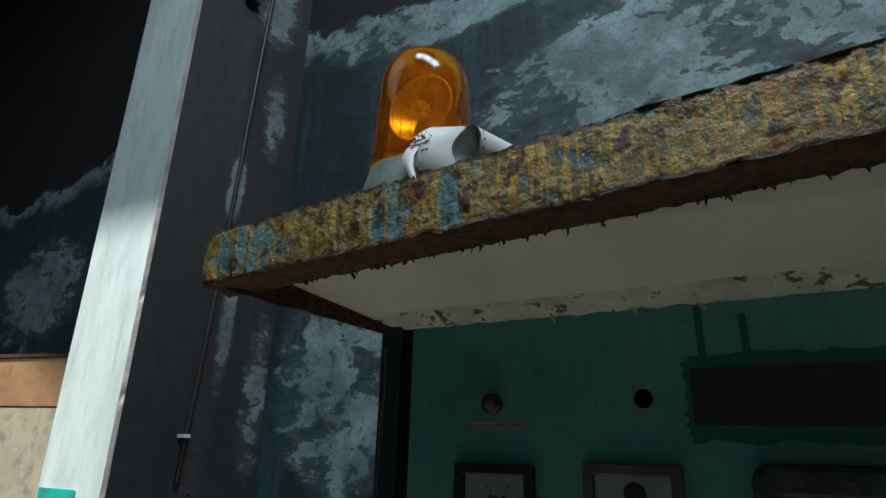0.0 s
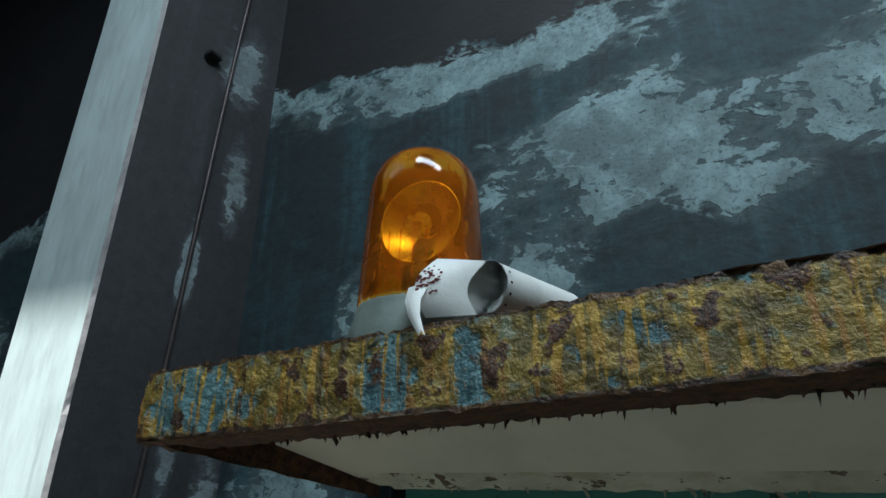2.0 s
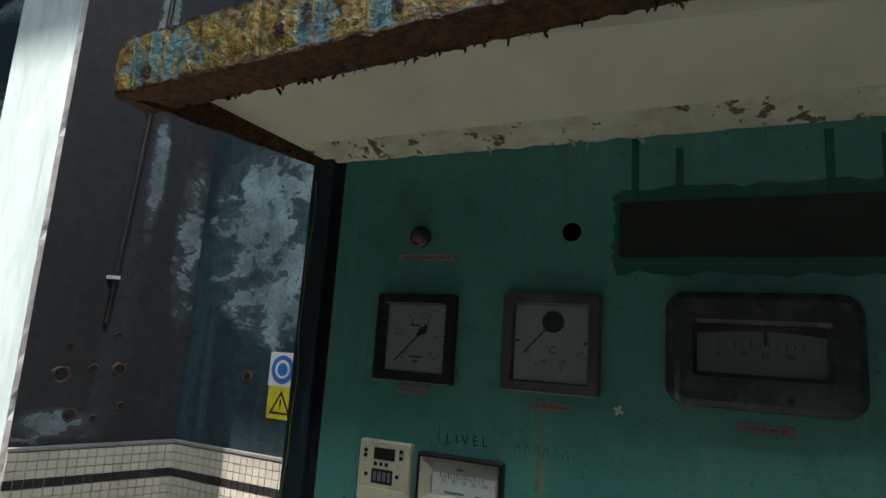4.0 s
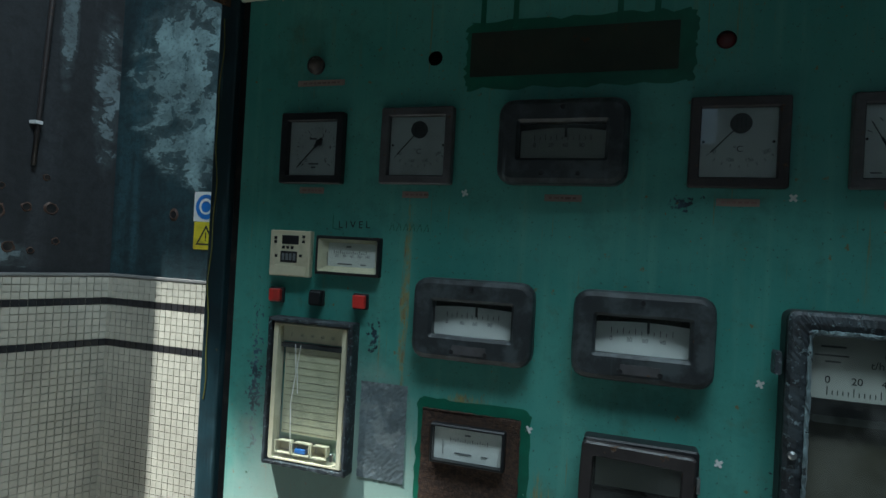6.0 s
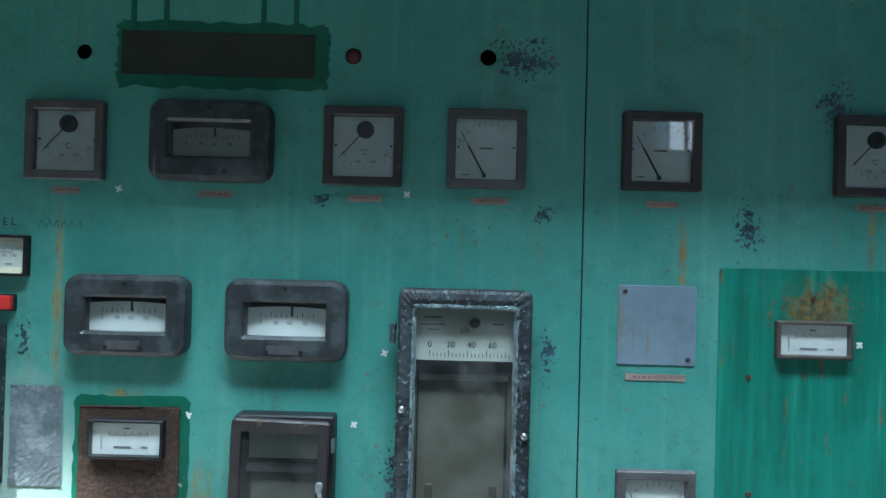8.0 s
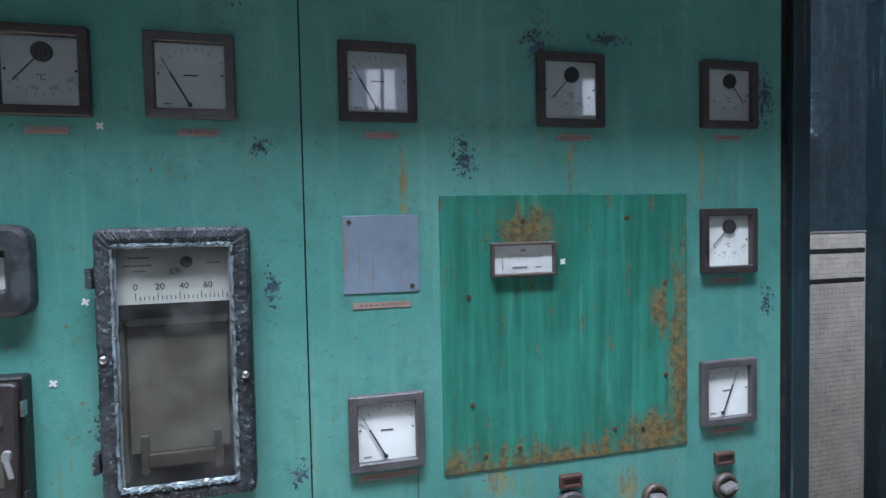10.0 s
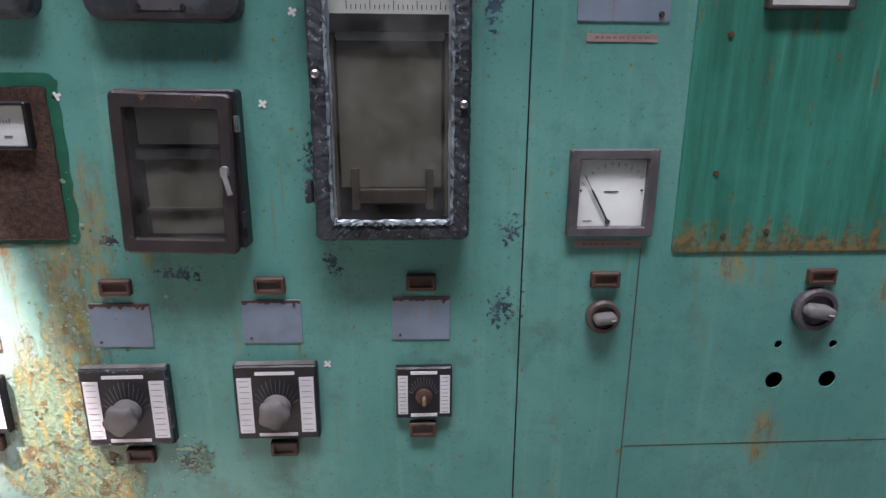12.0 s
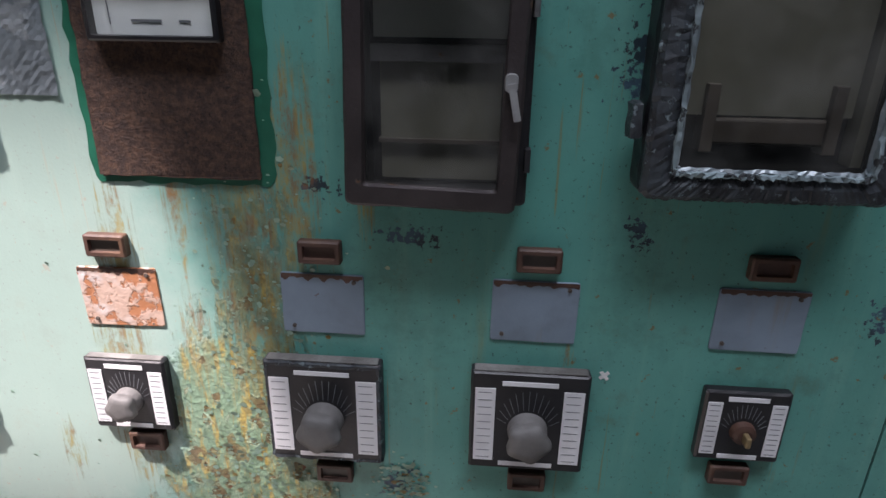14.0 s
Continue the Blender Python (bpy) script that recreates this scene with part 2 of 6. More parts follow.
def wall_paint(name, base_a, base_b, crust, amount, dark, soot_z):
    """Old wall paint with damp stains, salt crust in broken fields, bare dark fields and soot above a height."""
    n = Nodes(name)
    v = n.coords(vary=False)
    drip = n.coords((16, 16, 1.3), vary=False)
    big, mid, fine = n.noise(v, 1.7, 6.0, 0.6, 0.4), n.noise(v, 3.6, 8.0, 0.58, 0.9), n.noise(v, 48.0, 8.0, 0.72)
    curd = n.noise(n.coords((0.75, 0.75, 1.35), vary=False), 13.0, 9.0, 0.62, 0.5)
    c = n.mix(n.step(big, 0.35, 0.65), base_a, base_b)
    c = n.mix(n.m("MULTIPLY", n.step(n.noise(drip, 1.0, 6.0), 0.48, 0.72), 0.6), c, tuple(1.9 * x for x in base_b))
    c = n.mix(n.m("MULTIPLY", n.step(n.noise(v, 30.0, 9.0, 0.75), 0.42, 0.64), 0.55), c, tuple(0.45 * x for x in base_a))
    z = n.node("ShaderNodeSeparateXYZ", {0: n.node("ShaderNodeTexCoord").outputs["Object"]}).outputs[2]

    def largest(places):
        f = None
        for centre, radius in places:
            b = n.blob(centre, radius)
            f = b if f is None else n.m("MAXIMUM", f, b)
        return f

    fields = n.m("SUBTRACT", largest(amount), n.m("MULTIPLY", largest(dark), 0.9))
    k = n.m("ADD", n.m("ADD", n.m("MULTIPLY", mid, 0.42), n.m("ADD", n.m("MULTIPLY", curd, 0.49), n.m("MULTIPLY", fine, 0.09))), n.m("MULTIPLY", fields, 0.27))
    inside = n.step(fields, 0.0, 0.2)
    # a thin grey-teal veil, then the curdled white crust with sharp, broken edges
    c = n.mix(n.m("MULTIPLY", n.m("MULTIPLY", n.step(k, 0.50, 0.62), inside), 0.55), c, tuple(0.33 * x for x in crust))
    salt = n.m("MULTIPLY", n.step(k, 0.615, 0.632), inside)
    thick = n.m("ADD", 0.40, n.m("MULTIPLY", n.step(n.noise(v, 5.2, 9.0, 0.66, 0.6), 0.36, 0.60), 0.55))
    c = n.mix(n.m("MULTIPLY", salt, thick), c, n.mix(n.step(n.noise(v, 9.0, 6.0, 0.6), 0.35, 0.65), tuple(0.62 * x for x in crust), crust))
    # holes eaten through the crust
    holes = n.m("MULTIPLY", n.step(n.noise(v, 21.0, 7.0, 0.60, 0.8), 0.585, 0.605), n.step(n.noise(v, 6.0, 4.0), 0.42, 0.58))
    c = n.mix(n.m("MULTIPLY", holes, 0.8), c, tuple(0.85 * x for x in base_b))
    if soot_z:
        low = n.m("MULTIPLY", n.blob((-2.5, 0.4, 3.0), (1.5, 2, 1.6)), 0.34)
        edge = n.m("ADD", n.m("ADD", z, low), n.m("ADD", n.m("MULTIPLY", n.m("SUBTRACT", n.noise(v, 2.4, 4.0, 0.6), 0.5), 0.42), n.m("MULTIPLY", n.m("SUBTRACT", curd, 0.5), 0.22)))
        s = n.step(edge, soot_z, soot_z + 0.02)
        rim = n.m("MULTIPLY", n.m("MULTIPLY", n.step(edge, soot_z - 0.13, soot_z - 0.02), n.m("SUBTRACT", 1.0, s)), n.step(n.m("ADD", n.m("MULTIPLY", curd, 0.6), n.m("MULTIPLY", mid, 0.4)), 0.44, 0.50))
        c = n.mix(n.m("MULTIPLY", rim, 0.8), c, n.mix(n.step(fine, 0.4, 0.6), tuple(0.6 * x for x in crust), tuple(0.95 * x for x in crust)))
        c = n.mix(s, c, n.mix(n.step(mid, 0.3, 0.7), (0.005, 0.005, 0.006), (0.011, 0.010, 0.011)))
    # fine dark pitting over everything
    c = n.mix(n.m("MULTIPLY", n.step(n.noise(v, 95.0, 6.0, 0.7), 0.50, 0.66), 0.5), c, tuple(0.9 * x for x in base_a))
    # thin white salt lines
    vein = n.m("ABSOLUTE", n.m("SUBTRACT", n.noise(n.coords((0.7, 0.7, 1.3), vary=False), 2.6, 8.0, 0.58, 0.5), 0.52))
    c = n.mix(n.m("MULTIPLY", n.m("SUBTRACT", 1.0, n.step(vein, 0.003, 0.012)), n.m("MULTIPLY", n.step(fields, 0.02, 0.2), n.m("MULTIPLY", n.step(curd, 0.46, 0.56), 0.6))), c, tuple(0.9 * x for x in crust))
    h = n.m("ADD", n.m("MULTIPLY", fine, 0.4), n.m("ADD", curd, n.m("MULTIPLY", salt, 0.6)))
    return n.finish(c, 0.75, h, 0.7, 0.004)


def rusty_lip_paint():
    n = Nodes("rusted_canopy_paint")
    v = n.coords(vary=False)
    runs = n.coords((1, 1, 0.05), vary=False)
    edge = n.node("ShaderNodeAttribute")
    edge.attribute_name = "edge"
    e = edge.outputs["Fac"]
    blister, fine, mid, lump = n.noise(v, 75.0, 7.0, 0.62), n.noise(v, 260.0, 3.0), n.noise(v, 26.0, 8.0, 0.62), n.noise(v, 11.0, 6.0, 0.6)
    # old blue paint, left in fields, under an olive-yellow crust
    c = n.mix(n.step(n.noise(runs, 40.0, 5.0), 0.35, 0.65), (0.060, 0.150, 0.170), (0.130, 0.260, 0.275))
    fields = None
    for x, r in ((-0.11, 0.13), (0.20, 0.05), (0.31, 0.03), (0.93, 0.10), (1.45, 0.2), (2.1, 0.3)):
        b = n.blob((x, -0.25, 2.145), (r, 1, 0.075))
        fields = b if fields is None else n.m("MAXIMUM", fields, b)
    crust = n.m("SUBTRACT", n.m("ADD", n.m("MULTIPLY", lump, 0.55), n.m("MULTIPLY", mid, 0.45)), n.m("MULTIPLY", fields, 0.30))
    olive = n.mix(n.step(mid, 0.40, 0.60), (0.120, 0.092, 0.020), (0.360, 0.255, 0.045))
    olive = n.mix(n.step(n.noise(v, 45.0, 6.0), 0.56, 0.64), olive, (0.185, 0.205, 0.115))
    c = n.mix(n.step(crust, 0.385, 0.425), c, olive)
    # ochre and rust drips
    drip = n.m("ADD", n.noise(runs, 85.0, 3.0, 0.5), n.m("MULTIPLY", n.m("SUBTRACT", mid, 0.5), 0.25))
    c = n.mix(n.m("MULTIPLY", n.step(drip, 0.525, 0.56), 0.92), c, n.mix(n.step(lump, 0.4, 0.6), (0.50, 0.325, 0.040), (0.30, 0.125, 0.020)))
    c = n.mix(n.m("MULTIPLY", n.step(n.noise(runs, 55.0, 4.0), 0.60, 0.65), 0.8), c, (0.060, 0.034, 0.014))
    # bare rust spots and rusted edges
    c = n.mix(n.step(n.m("ADD", mid, n.m("MULTIPLY", fine, 0.10)), 0.615, 0.655), c, n.mix(n.step(fine, 0.4, 0.6), (0.026, 0.013, 0.008), (0.115, 0.045, 0.014)))
    rim = n.step(n.m("ADD", e, n.m("MULTIPLY", n.m("SUBTRACT", mid, 0.5), 1.5)), 0.40, 0.58)
    c = n.mix(rim, c, n.mix(n.step(blister, 0.40, 0.62), (0.026, 0.013, 0.008), (0.135, 0.068, 0.018)))
    c = n.mix(n.m("MULTIPLY", n.step(blister, 0.60, 0.70), 0.25), c, (0.035, 0.025, 0.012))
    h = n.m("ADD", n.m("MULTIPLY", mid, 1.2), n.m("ADD", n.m("MULTIPLY", blister, 0.6), n.m("ADD", n.m("MULTIPLY", fine, 0.2), n.m("MULTIPLY", n.step(crust, 0.38, 0.43), 0.35))))
    return n.finish(c, 0.40, h, 1.0, 0.010)


def board_paint():
    n = Nodes("green_board_paint")
    v = n.coords(vary=False)
    tall, runs = n.coords((1, 1, 0.06), vary=False), n.coords((1, 1, 0.22), vary=False)
    mid, blister, fine = n.noise(v, 20.0, 9.0, 0.66), n.noise(v, 70.0, 8.0, 0.66), n.noise(v, 200.0, 3.0)
    c = n.mix(n.step(n.noise(tall, 34.0, 8.0, 0.68), 0.35, 0.65), (0.016, 0.135, 0.090), (0.030, 0.225, 0.160))
    c = n.mix(n.m("MULTIPLY", n.step(n.noise(v, 5.0, 8.0, 0.65), 0.46, 0.68), 0.6), c, (0.034, 0.255, 0.190))
    c = n.mix(n.m("MULTIPLY", n.step(n.noise(tall, 70.0, 5.0), 0.60, 0.70), 0.35), c, (0.10, 0.31, 0.24))
    marks = None
    for centre, radius in (((0.0, 0, -0.29), (0.9, 1, 0.095)), ((0.262, 0, -0.12), (0.050, 1, 0.46)), ((0.20, 0, -0.24), (0.14, 1, 0.08)), ((-0.10, 0, 0.20), (0.11, 1, 0.075)),
                           ((0.21, 0, 0.03), (0.04, 1, 0.09))):
        b = n.blob(centre, radius)
        marks = b if marks is None else n.m("MAXIMUM", marks, b)
    grit = n.m("ADD", n.m("MULTIPLY", n.noise(runs, 46.0, 9.0, 0.7), 0.55), n.m("MULTIPLY", n.noise(v, 130.0, 6.0, 0.65), 0.35))
    k = n.m("MULTIPLY", n.step(n.m("ADD", grit, n.m("MULTIPLY", marks, 0.24)), 0.50, 0.64), n.step(marks, 0.0, 0.25))
    k = n.m("MAXIMUM", k, n.m("MULTIPLY", n.step(n.noise(runs, 62.0, 9.0, 0.7), 0.595, 0.65), 0.75))
    c = n.mix(n.m("MULTIPLY", k, 0.85), c, n.mix(n.step(blister, 0.40, 0.62), (0.085, 0.055, 0.018), (0.235, 0.125, 0.026)))
    c = n.mix(n.step(n.noise(v, 95.0, 6.0), 0.70, 0.72), c, (0.02, 0.015, 0.01))
    return n.finish(c, n.m("ADD", 0.36, n.m("MULTIPLY", k, 0.4)), n.m("ADD", n.m("MULTIPLY", fine, 0.3), n.m("MULTIPLY", n.m("MULTIPLY", blister, k), 0.8)), 0.5, 0.0018)


def rust_paint(name, scale=60.0, grain=1.0, dark=(0.045, 0.018, 0.010), bright=(0.30, 0.115, 0.03)):
    n = Nodes(name)
    v = n.coords()
    a = n.noise(v, scale, 8.0, 0.7)
    c = n.mix(n.step(a, 0.35, 0.68), dark, bright)
    c = n.mix(n.step(n.noise(v, scale * 3, 5.0), 0.58, 0.66), c, tuple(0.4 * x for x in dark))
    return n.finish(c, 0.85, n.noise(v, 190.0, 6.0, 0.7), 0.8 * grain, 0.003)


def clear_pane(name="dusty_pane_glass", tint=(0.93, 0.96, 0.95), dust=0.05, rough=0.006):
    n = Nodes(name)
    see = n.node("ShaderNodeBsdfTransparent", {0: tint})
    gloss = n.node("ShaderNodeBsdfGlossy", {"Color": (1, 1, 1), "Roughness": rough})
    veil = n.node("ShaderNodeBsdfDiffuse", {0: (0.55, 0.55, 0.52)})
    fres = n.node("ShaderNodeFresnel", {0: 1.5})
    a = n.node("ShaderNodeMixShader", {0: fres.outputs[0], 1: see.outputs[0], 2: gloss.outputs[0]})
    d = n.m("MULTIPLY", n.step(n.noise(n.coords(), 14.0, 8.0), 0.3, 0.8), dust * 2)
    b = n.node("ShaderNodeMixShader", {0: d, 1: a.outputs[0], 2: veil.outputs[0]})
    n.t.links.new(b.outputs[0], n.out.inputs[0])
    return n.mat


def amber_dome():
    n = Nodes("amber_plastic")
    see = n.node("ShaderNodeBsdfTransparent", {0: (1.0, 0.52, 0.045)})
    glow = n.node("ShaderNodeBsdfTranslucent", {0: (1.0, 0.32, 0.02)})
    skin = n.node("ShaderNodeBsdfDiffuse", {0: (0.85, 0.24, 0.02)})
    gloss = n.node("ShaderNodeBsdfGlossy", {"Color": (1, 1, 1), "Roughness": 0.06})
    a = n.node("ShaderNodeMixShader", {0: 0.16, 1: see.outputs[0], 2: glow.outputs[0]})
    dust = n.m("ADD", 0.13, n.m("MULTIPLY", n.step(n.noise(n.coords(), 20.0, 8.0), 0.45, 0.8), 0.22))
    a = n.node("ShaderNodeMixShader", {0: dust, 1: a.outputs[0], 2: skin.outputs[0]})
    fres = n.node("ShaderNodeFresnel", {0: 1.36})
    b = n.node("ShaderNodeMixShader", {0: fres.outputs[0], 1: a.outputs[0], 2: gloss.outputs[0]})
    n.t.links.new(b.outputs[0], n.out.inputs[0])
    return n.mat


PANEL = panel_paint()
WALL = wall_paint("stained_teal_wall", (0.010, 0.020, 0.026), (0.019, 0.050, 0.061), (0.27, 0.39, 0.41),
                  (((-0.48, 0.4, 2.02), (0.22, 2, 0.30)), ((-0.36, 0.4, 1.86), (0.24, 2, 0.22)), ((-0.32, 0.4, 2.15), (0.20, 2, 0.18)), ((0.42, 0.4, 2.80), (0.46, 2, 0.30)), ((0.66, 0.4, 2.66), (0.26, 2, 0.18)), ((0.0, 0.4, 3.16), (0.70, 2, 0.13)),
                   ((0.20, 0.4, 2.52), (0.16, 2, 0.20)), ((0.95, 0.4, 2.84), (0.40, 2, 0.26)), ((1.6, 0.4, 2.75), (0.6, 2, 0.45)), ((-0.24, 0.4, 2.46), (0.16, 2, 0.24)), ((-2.2, 0.4, 2.45), (0.45, 2, 0.3)), ((3.1, 0.4, 1.9), (0.6, 2, 0.5))),
                  (((0.52, 0.4, 2.53), (0.20, 2, 0.14)), ((0.90, 0.4, 2.55), (0.26, 2, 0.14)), ((0.10, 0.4, 3.00), (0.28, 2, 0.10)), ((-0.45, 0.4, 2.80), (0.26, 2, 0.28)), ((0.78, 0.4, 3.02), (0.20, 2, 0.10))), 3.25)
PIER_SIDE = wall_paint("sooty_pier_paint", (0.012, 0.013, 0.016), (0.020, 0.022, 0.026), (0.20, 0.255, 0.275),
                       (((-0.73, 0.33, 2.92), (1, 0.05, 0.22)), ((-0.74, 0.30, 3.36), (1, 0.09, 0.20)), ((-0.71, 0.38, 1.98), (1, 0.05, 0.28)), ((-0.75, 0.27, 2.14), (1, 0.028, 0.22)), ((-0.8, 0.12, 1.46), (1, 0.12, 0.05)), ((-0.74, 0.24, 2.62), (1, 0.03, 0.2))),
                       (((-0.80, 0.10, 2.5), (1, 0.10, 0.8)),), 0)
PIER_FRONT = worn("chalky_white_pier_paint", (0.52, 0.63, 0.63), 0.8, dirt=(0.36, 0.43, 0.43), vary=0.14, stretch=(1.2, 1.2, 0.3), streak=(0.38, 0.47, 0.47), bump=0.4)
PLASTER = worn("broken_grey_plaster", (0.34, 0.33, 0.33), 0.9, dirt=(0.12, 0.11, 0.11), vary=0.35, bump=0.9, grain=90)
LIP = rusty_lip_paint()
RUST = rust_paint("brown_rust", 70.0, 1.0, (0.030, 0.016, 0.010), (0.135, 0.06, 0.02))
RUST_PLATE = rust_paint("coarse_plate_rust", 110.0, 1.4, (0.026, 0.013, 0.009), (0.082, 0.042, 0.024))
SOFFIT = worn("cream_soffit_paint", (0.58, 0.58, 0.46), 0.45, dirt=(0.42, 0.42, 0.32), dirt_at=(0.55, 0.9), vary=0.07, chip=(0.16, 0.10, 0.035), chip_at=(0.72, 0.75), bump=0.1)
SOFFIT_EDGE = worn("peeling_cream_paint", (0.54, 0.55, 0.43), 0.55, chip=(0.10, 0.07, 0.03), chip_at=(0.575, 0.60), chip_scale=34, dirt=(0.30, 0.22, 0.06), bump=0.6)
POST = worn("dark_blue_post_paint", (0.012, 0.030, 0.038), 0.4, dirt=(0.012, 0.015, 0.018), chip=(0.20, 0.15, 0.06), chip_at=(0.66, 0.70), streak=(0.09, 0.15, 0.17))
BLACK = worn("dull_black_plastic", (0.010, 0.010, 0.012), 0.45, dirt=(0.040, 0.037, 0.036), vary=0.3, chip=(0.085, 0.075, 0.068), chip_at=(0.66, 0.70), chip_scale=80)
BLACK_GAP = worn("black_gap", (0.004, 0.004, 0.005), 0.9)
BROWN_BEZEL = worn("browned_bezel_paint", (0.034, 0.027, 0.027), 0.45, dirt=(0.045, 0.036, 0.034), chip=(0.11, 0.058, 0.03), chip_at=(0.62, 0.67), chip_scale=55, vary=0.4, bump=0.6)
GREY_BEZEL = worn("grey_bezel_paint", (0.088, 0.084, 0.088), 0.5, dirt=(0.035, 0.027, 0.024), chip=(0.11, 0.058, 0.03), chip_at=(0.62, 0.67), chip_scale=55, vary=0.35, bump=0.6)
BAKELITE = worn("dusty_bakelite", (0.024, 0.027, 0.030), 0.45, dirt=(0.095, 0.112, 0.118), dirt_at=(0.44, 0.62), streak=(0.12, 0.14, 0.145), chip=(0.10, 0.055, 0.035), chip_at=(0.68, 0.72))
CRUMBLED = worn("crumbling_grey_black_paint", (0.016, 0.019, 0.023), 0.55, dirt=(0.060, 0.075, 0.085), dirt_at=(0.46, 0.60), chip=(0.19, 0.25, 0.27), chip_at=(0.57, 0.64), chip_scale=120, vary=0.4, bump=0.9, grain=120)
RIM_PALE = worn("pale_flaked_rim_paint", (0.19, 0.25, 0.265), 0.85, dirt=(0.06, 0.07, 0.075), dirt_at=(0.42, 0.56), chip=(0.03, 0.032, 0.035), chip_at=(0.56, 0.60), chip_scale=70, vary=0.3, bump=0.8)
DIAL = worn("aged_white_dial", (0.79, 0.80, 0.77), 0.5, dirt=(0.64, 0.64, 0.59), vary=0.08, bump=0.05)
INK = worn("dial_ink", (0.02, 0.02, 0.025), 0.6)
INK_SOFT = worn("faded_ink", (0.16, 0.17, 0.18), 0.6)
CREAM = worn("yellowed_cream_plastic", (0.62, 0.58, 0.42), 0.45, dirt=(0.38, 0.33, 0.2), vary=0.1)
CHART = worn("yellowed_chart_paper", (0.56, 0.54, 0.37), 0.8, dirt=(0.30, 0.28, 0.18), vary=0.10)
CHART_GREY = worn("grimy_chart_paper", (0.145, 0.137, 0.105), 0.8, dirt=(0.12, 0.11, 0.085), vary=0.18)
METAL = worn("scratched_steel", (0.45, 0.46, 0.47), 0.35, metal=1.0, dirt=(0.10, 0.08, 0.06))
ALU = worn("dull_aluminium_plate", (0.200, 0.262, 0.325), 0.45, metal=0.1, dirt=(0.14, 0.165, 0.20), vary=0.12, chip=(0.12, 0.05, 0.03), chip_at=(0.67, 0.70), streak=(0.23, 0.165, 0.075))
RUSTED_PLATE = worn("rusted_name_plate", (0.50, 0.46, 0.44), 0.6, dirt=(0.42, 0.20, 0.08), dirt_at=(0.35, 0.55), chip=(0.34, 0.125, 0.04), chip_at=(0.49, 0.57), chip_scale=48, bump=0.8)
FOIL = worn("crinkled_grey_tape", (0.20, 0.24, 0.26), 0.4, metal=0.4, dirt=(0.42, 0.46, 0.47), dirt_at=(0.5, 0.58), vary=0.3, bump=1.0, grain=70)
RED = worn("red_lamp_plastic", (0.52, 0.035, 0.028), 0.35, vary=0.12)
FIELD_DARK = worn("dark_olive_bare_steel", (0.022, 0.030, 0.018), 0.6, dirt=(0.045, 0.035, 0.02), vary=0.3, chip=(0.08, 0.04, 0.02), chip_at=(0.66, 0.70))
SCALE_RUST = worn("curled_rust_scale", (0.26, 0.185, 0.06), 0.7, dirt=(0.10, 0.05, 0.02), vary=0.3)
TAPE_INK = worn("faded_brown_ink", (0.24, 0.15, 0.13), 0.7)
SCALE_PALE = worn("curled_paint_scale", (0.27, 0.42, 0.33), 0.6, dirt=(0.30, 0.26, 0.10), vary=0.3)
PINK_TAPE = worn("faded_pink_tape", (0.29, 0.21, 0.18), 0.75, dirt=(0.20, 0.20, 0.17), vary=0.15)
WHITE = worn("white_sticker", (0.72, 0.72, 0.70), 0.6, dirt=(0.5, 0.5, 0.47), vary=0.06)
STRIP = worn("white_label_strip", (0.70, 0.70, 0.71), 0.5, dirt=(0.5, 0.5, 0.5), vary=0.05)
KNOB = worn("worn_grey_knob_plastic", (0.145, 0.14, 0.133), 0.65, dirt=(0.075, 0.07, 0.065), vary=0.25, bump=0.5)
KNOB_DARK = worn("brown_black_knob", (0.07, 0.055, 0.045), 0.5, dirt=(0.13, 0.11, 0.09), vary=0.3)
BRASS = worn("tarnished_brass", (0.34, 0.25, 0.13), 0.45, metal=0.5, dirt=(0.10, 0.06, 0.03))
DUST = worn("settled_grey_dust", (0.16, 0.155, 0.145), 0.95, dirt=(0.05, 0.045, 0.04), dirt_at=(0.42, 0.60), bump=0.9)
HOLDER = worn("rusty_brown_holder", (0.065, 0.032, 0.022), 0.6, dirt=(0.15, 0.08, 0.04), vary=0.3, bump=0.5)
GREEN_PATCH = worn("fresh_dark_green_paint", (0.012, 0.115, 0.068), 0.38, dirt=(0.02, 0.16, 0.10), vary=0.2)
GREEN_BOARD = board_paint()
PAPER = worn("white_coated_sheet", (0.70, 0.73, 0.71), 0.55, dirt=(0.55, 0.58, 0.55), vary=0.05)
DARK_RED = worn("flaked_dark_red_paint", (0.16, 0.025, 0.02), 0.7)
TILE_MAT = worn("beige_mosaic_glaze", (0.50, 0.47, 0.40), 0.35, dirt=(0.30, 0.27, 0.22), vary=0.14, bump=0.1)
TILE_DARK = worn("black_mosaic_glaze", (0.022, 0.021, 0.024), 0.35, vary=0.3, bump=0.1)
GROUT = worn("grey_grout", (0.42, 0.39, 0.33), 0.9, dirt=(0.22, 0.20, 0.18), vary=0.2)
FLOOR_MAT = worn("dusty_pale_concrete", (0.24, 0.23, 0.21), 0.85, dirt=(0.14, 0.13, 0.12), vary=0.2, bump=0.5)
CONCRETE = worn("grey_concrete", (0.22, 0.215, 0.21), 0.8, dirt=(0.13, 0.125, 0.12), vary=0.2, bump=0.5)
HALL = worn("grey_hall_paint", (0.12, 0.125, 0.125), 0.8, dirt=(0.08, 0.17, 0.17), vary=0.2)
CEILING = worn("sooty_ceiling_paint", (0.09, 0.09, 0.09), 0.9, vary=0.3)
BLUE_SIGN = worn("blue_sign_ink", (0.03, 0.17, 0.55), 0.5, vary=0.08)
WIRE = worn("dull_yellow_wire", (0.16, 0.15, 0.03), 0.6, vary=0.3)
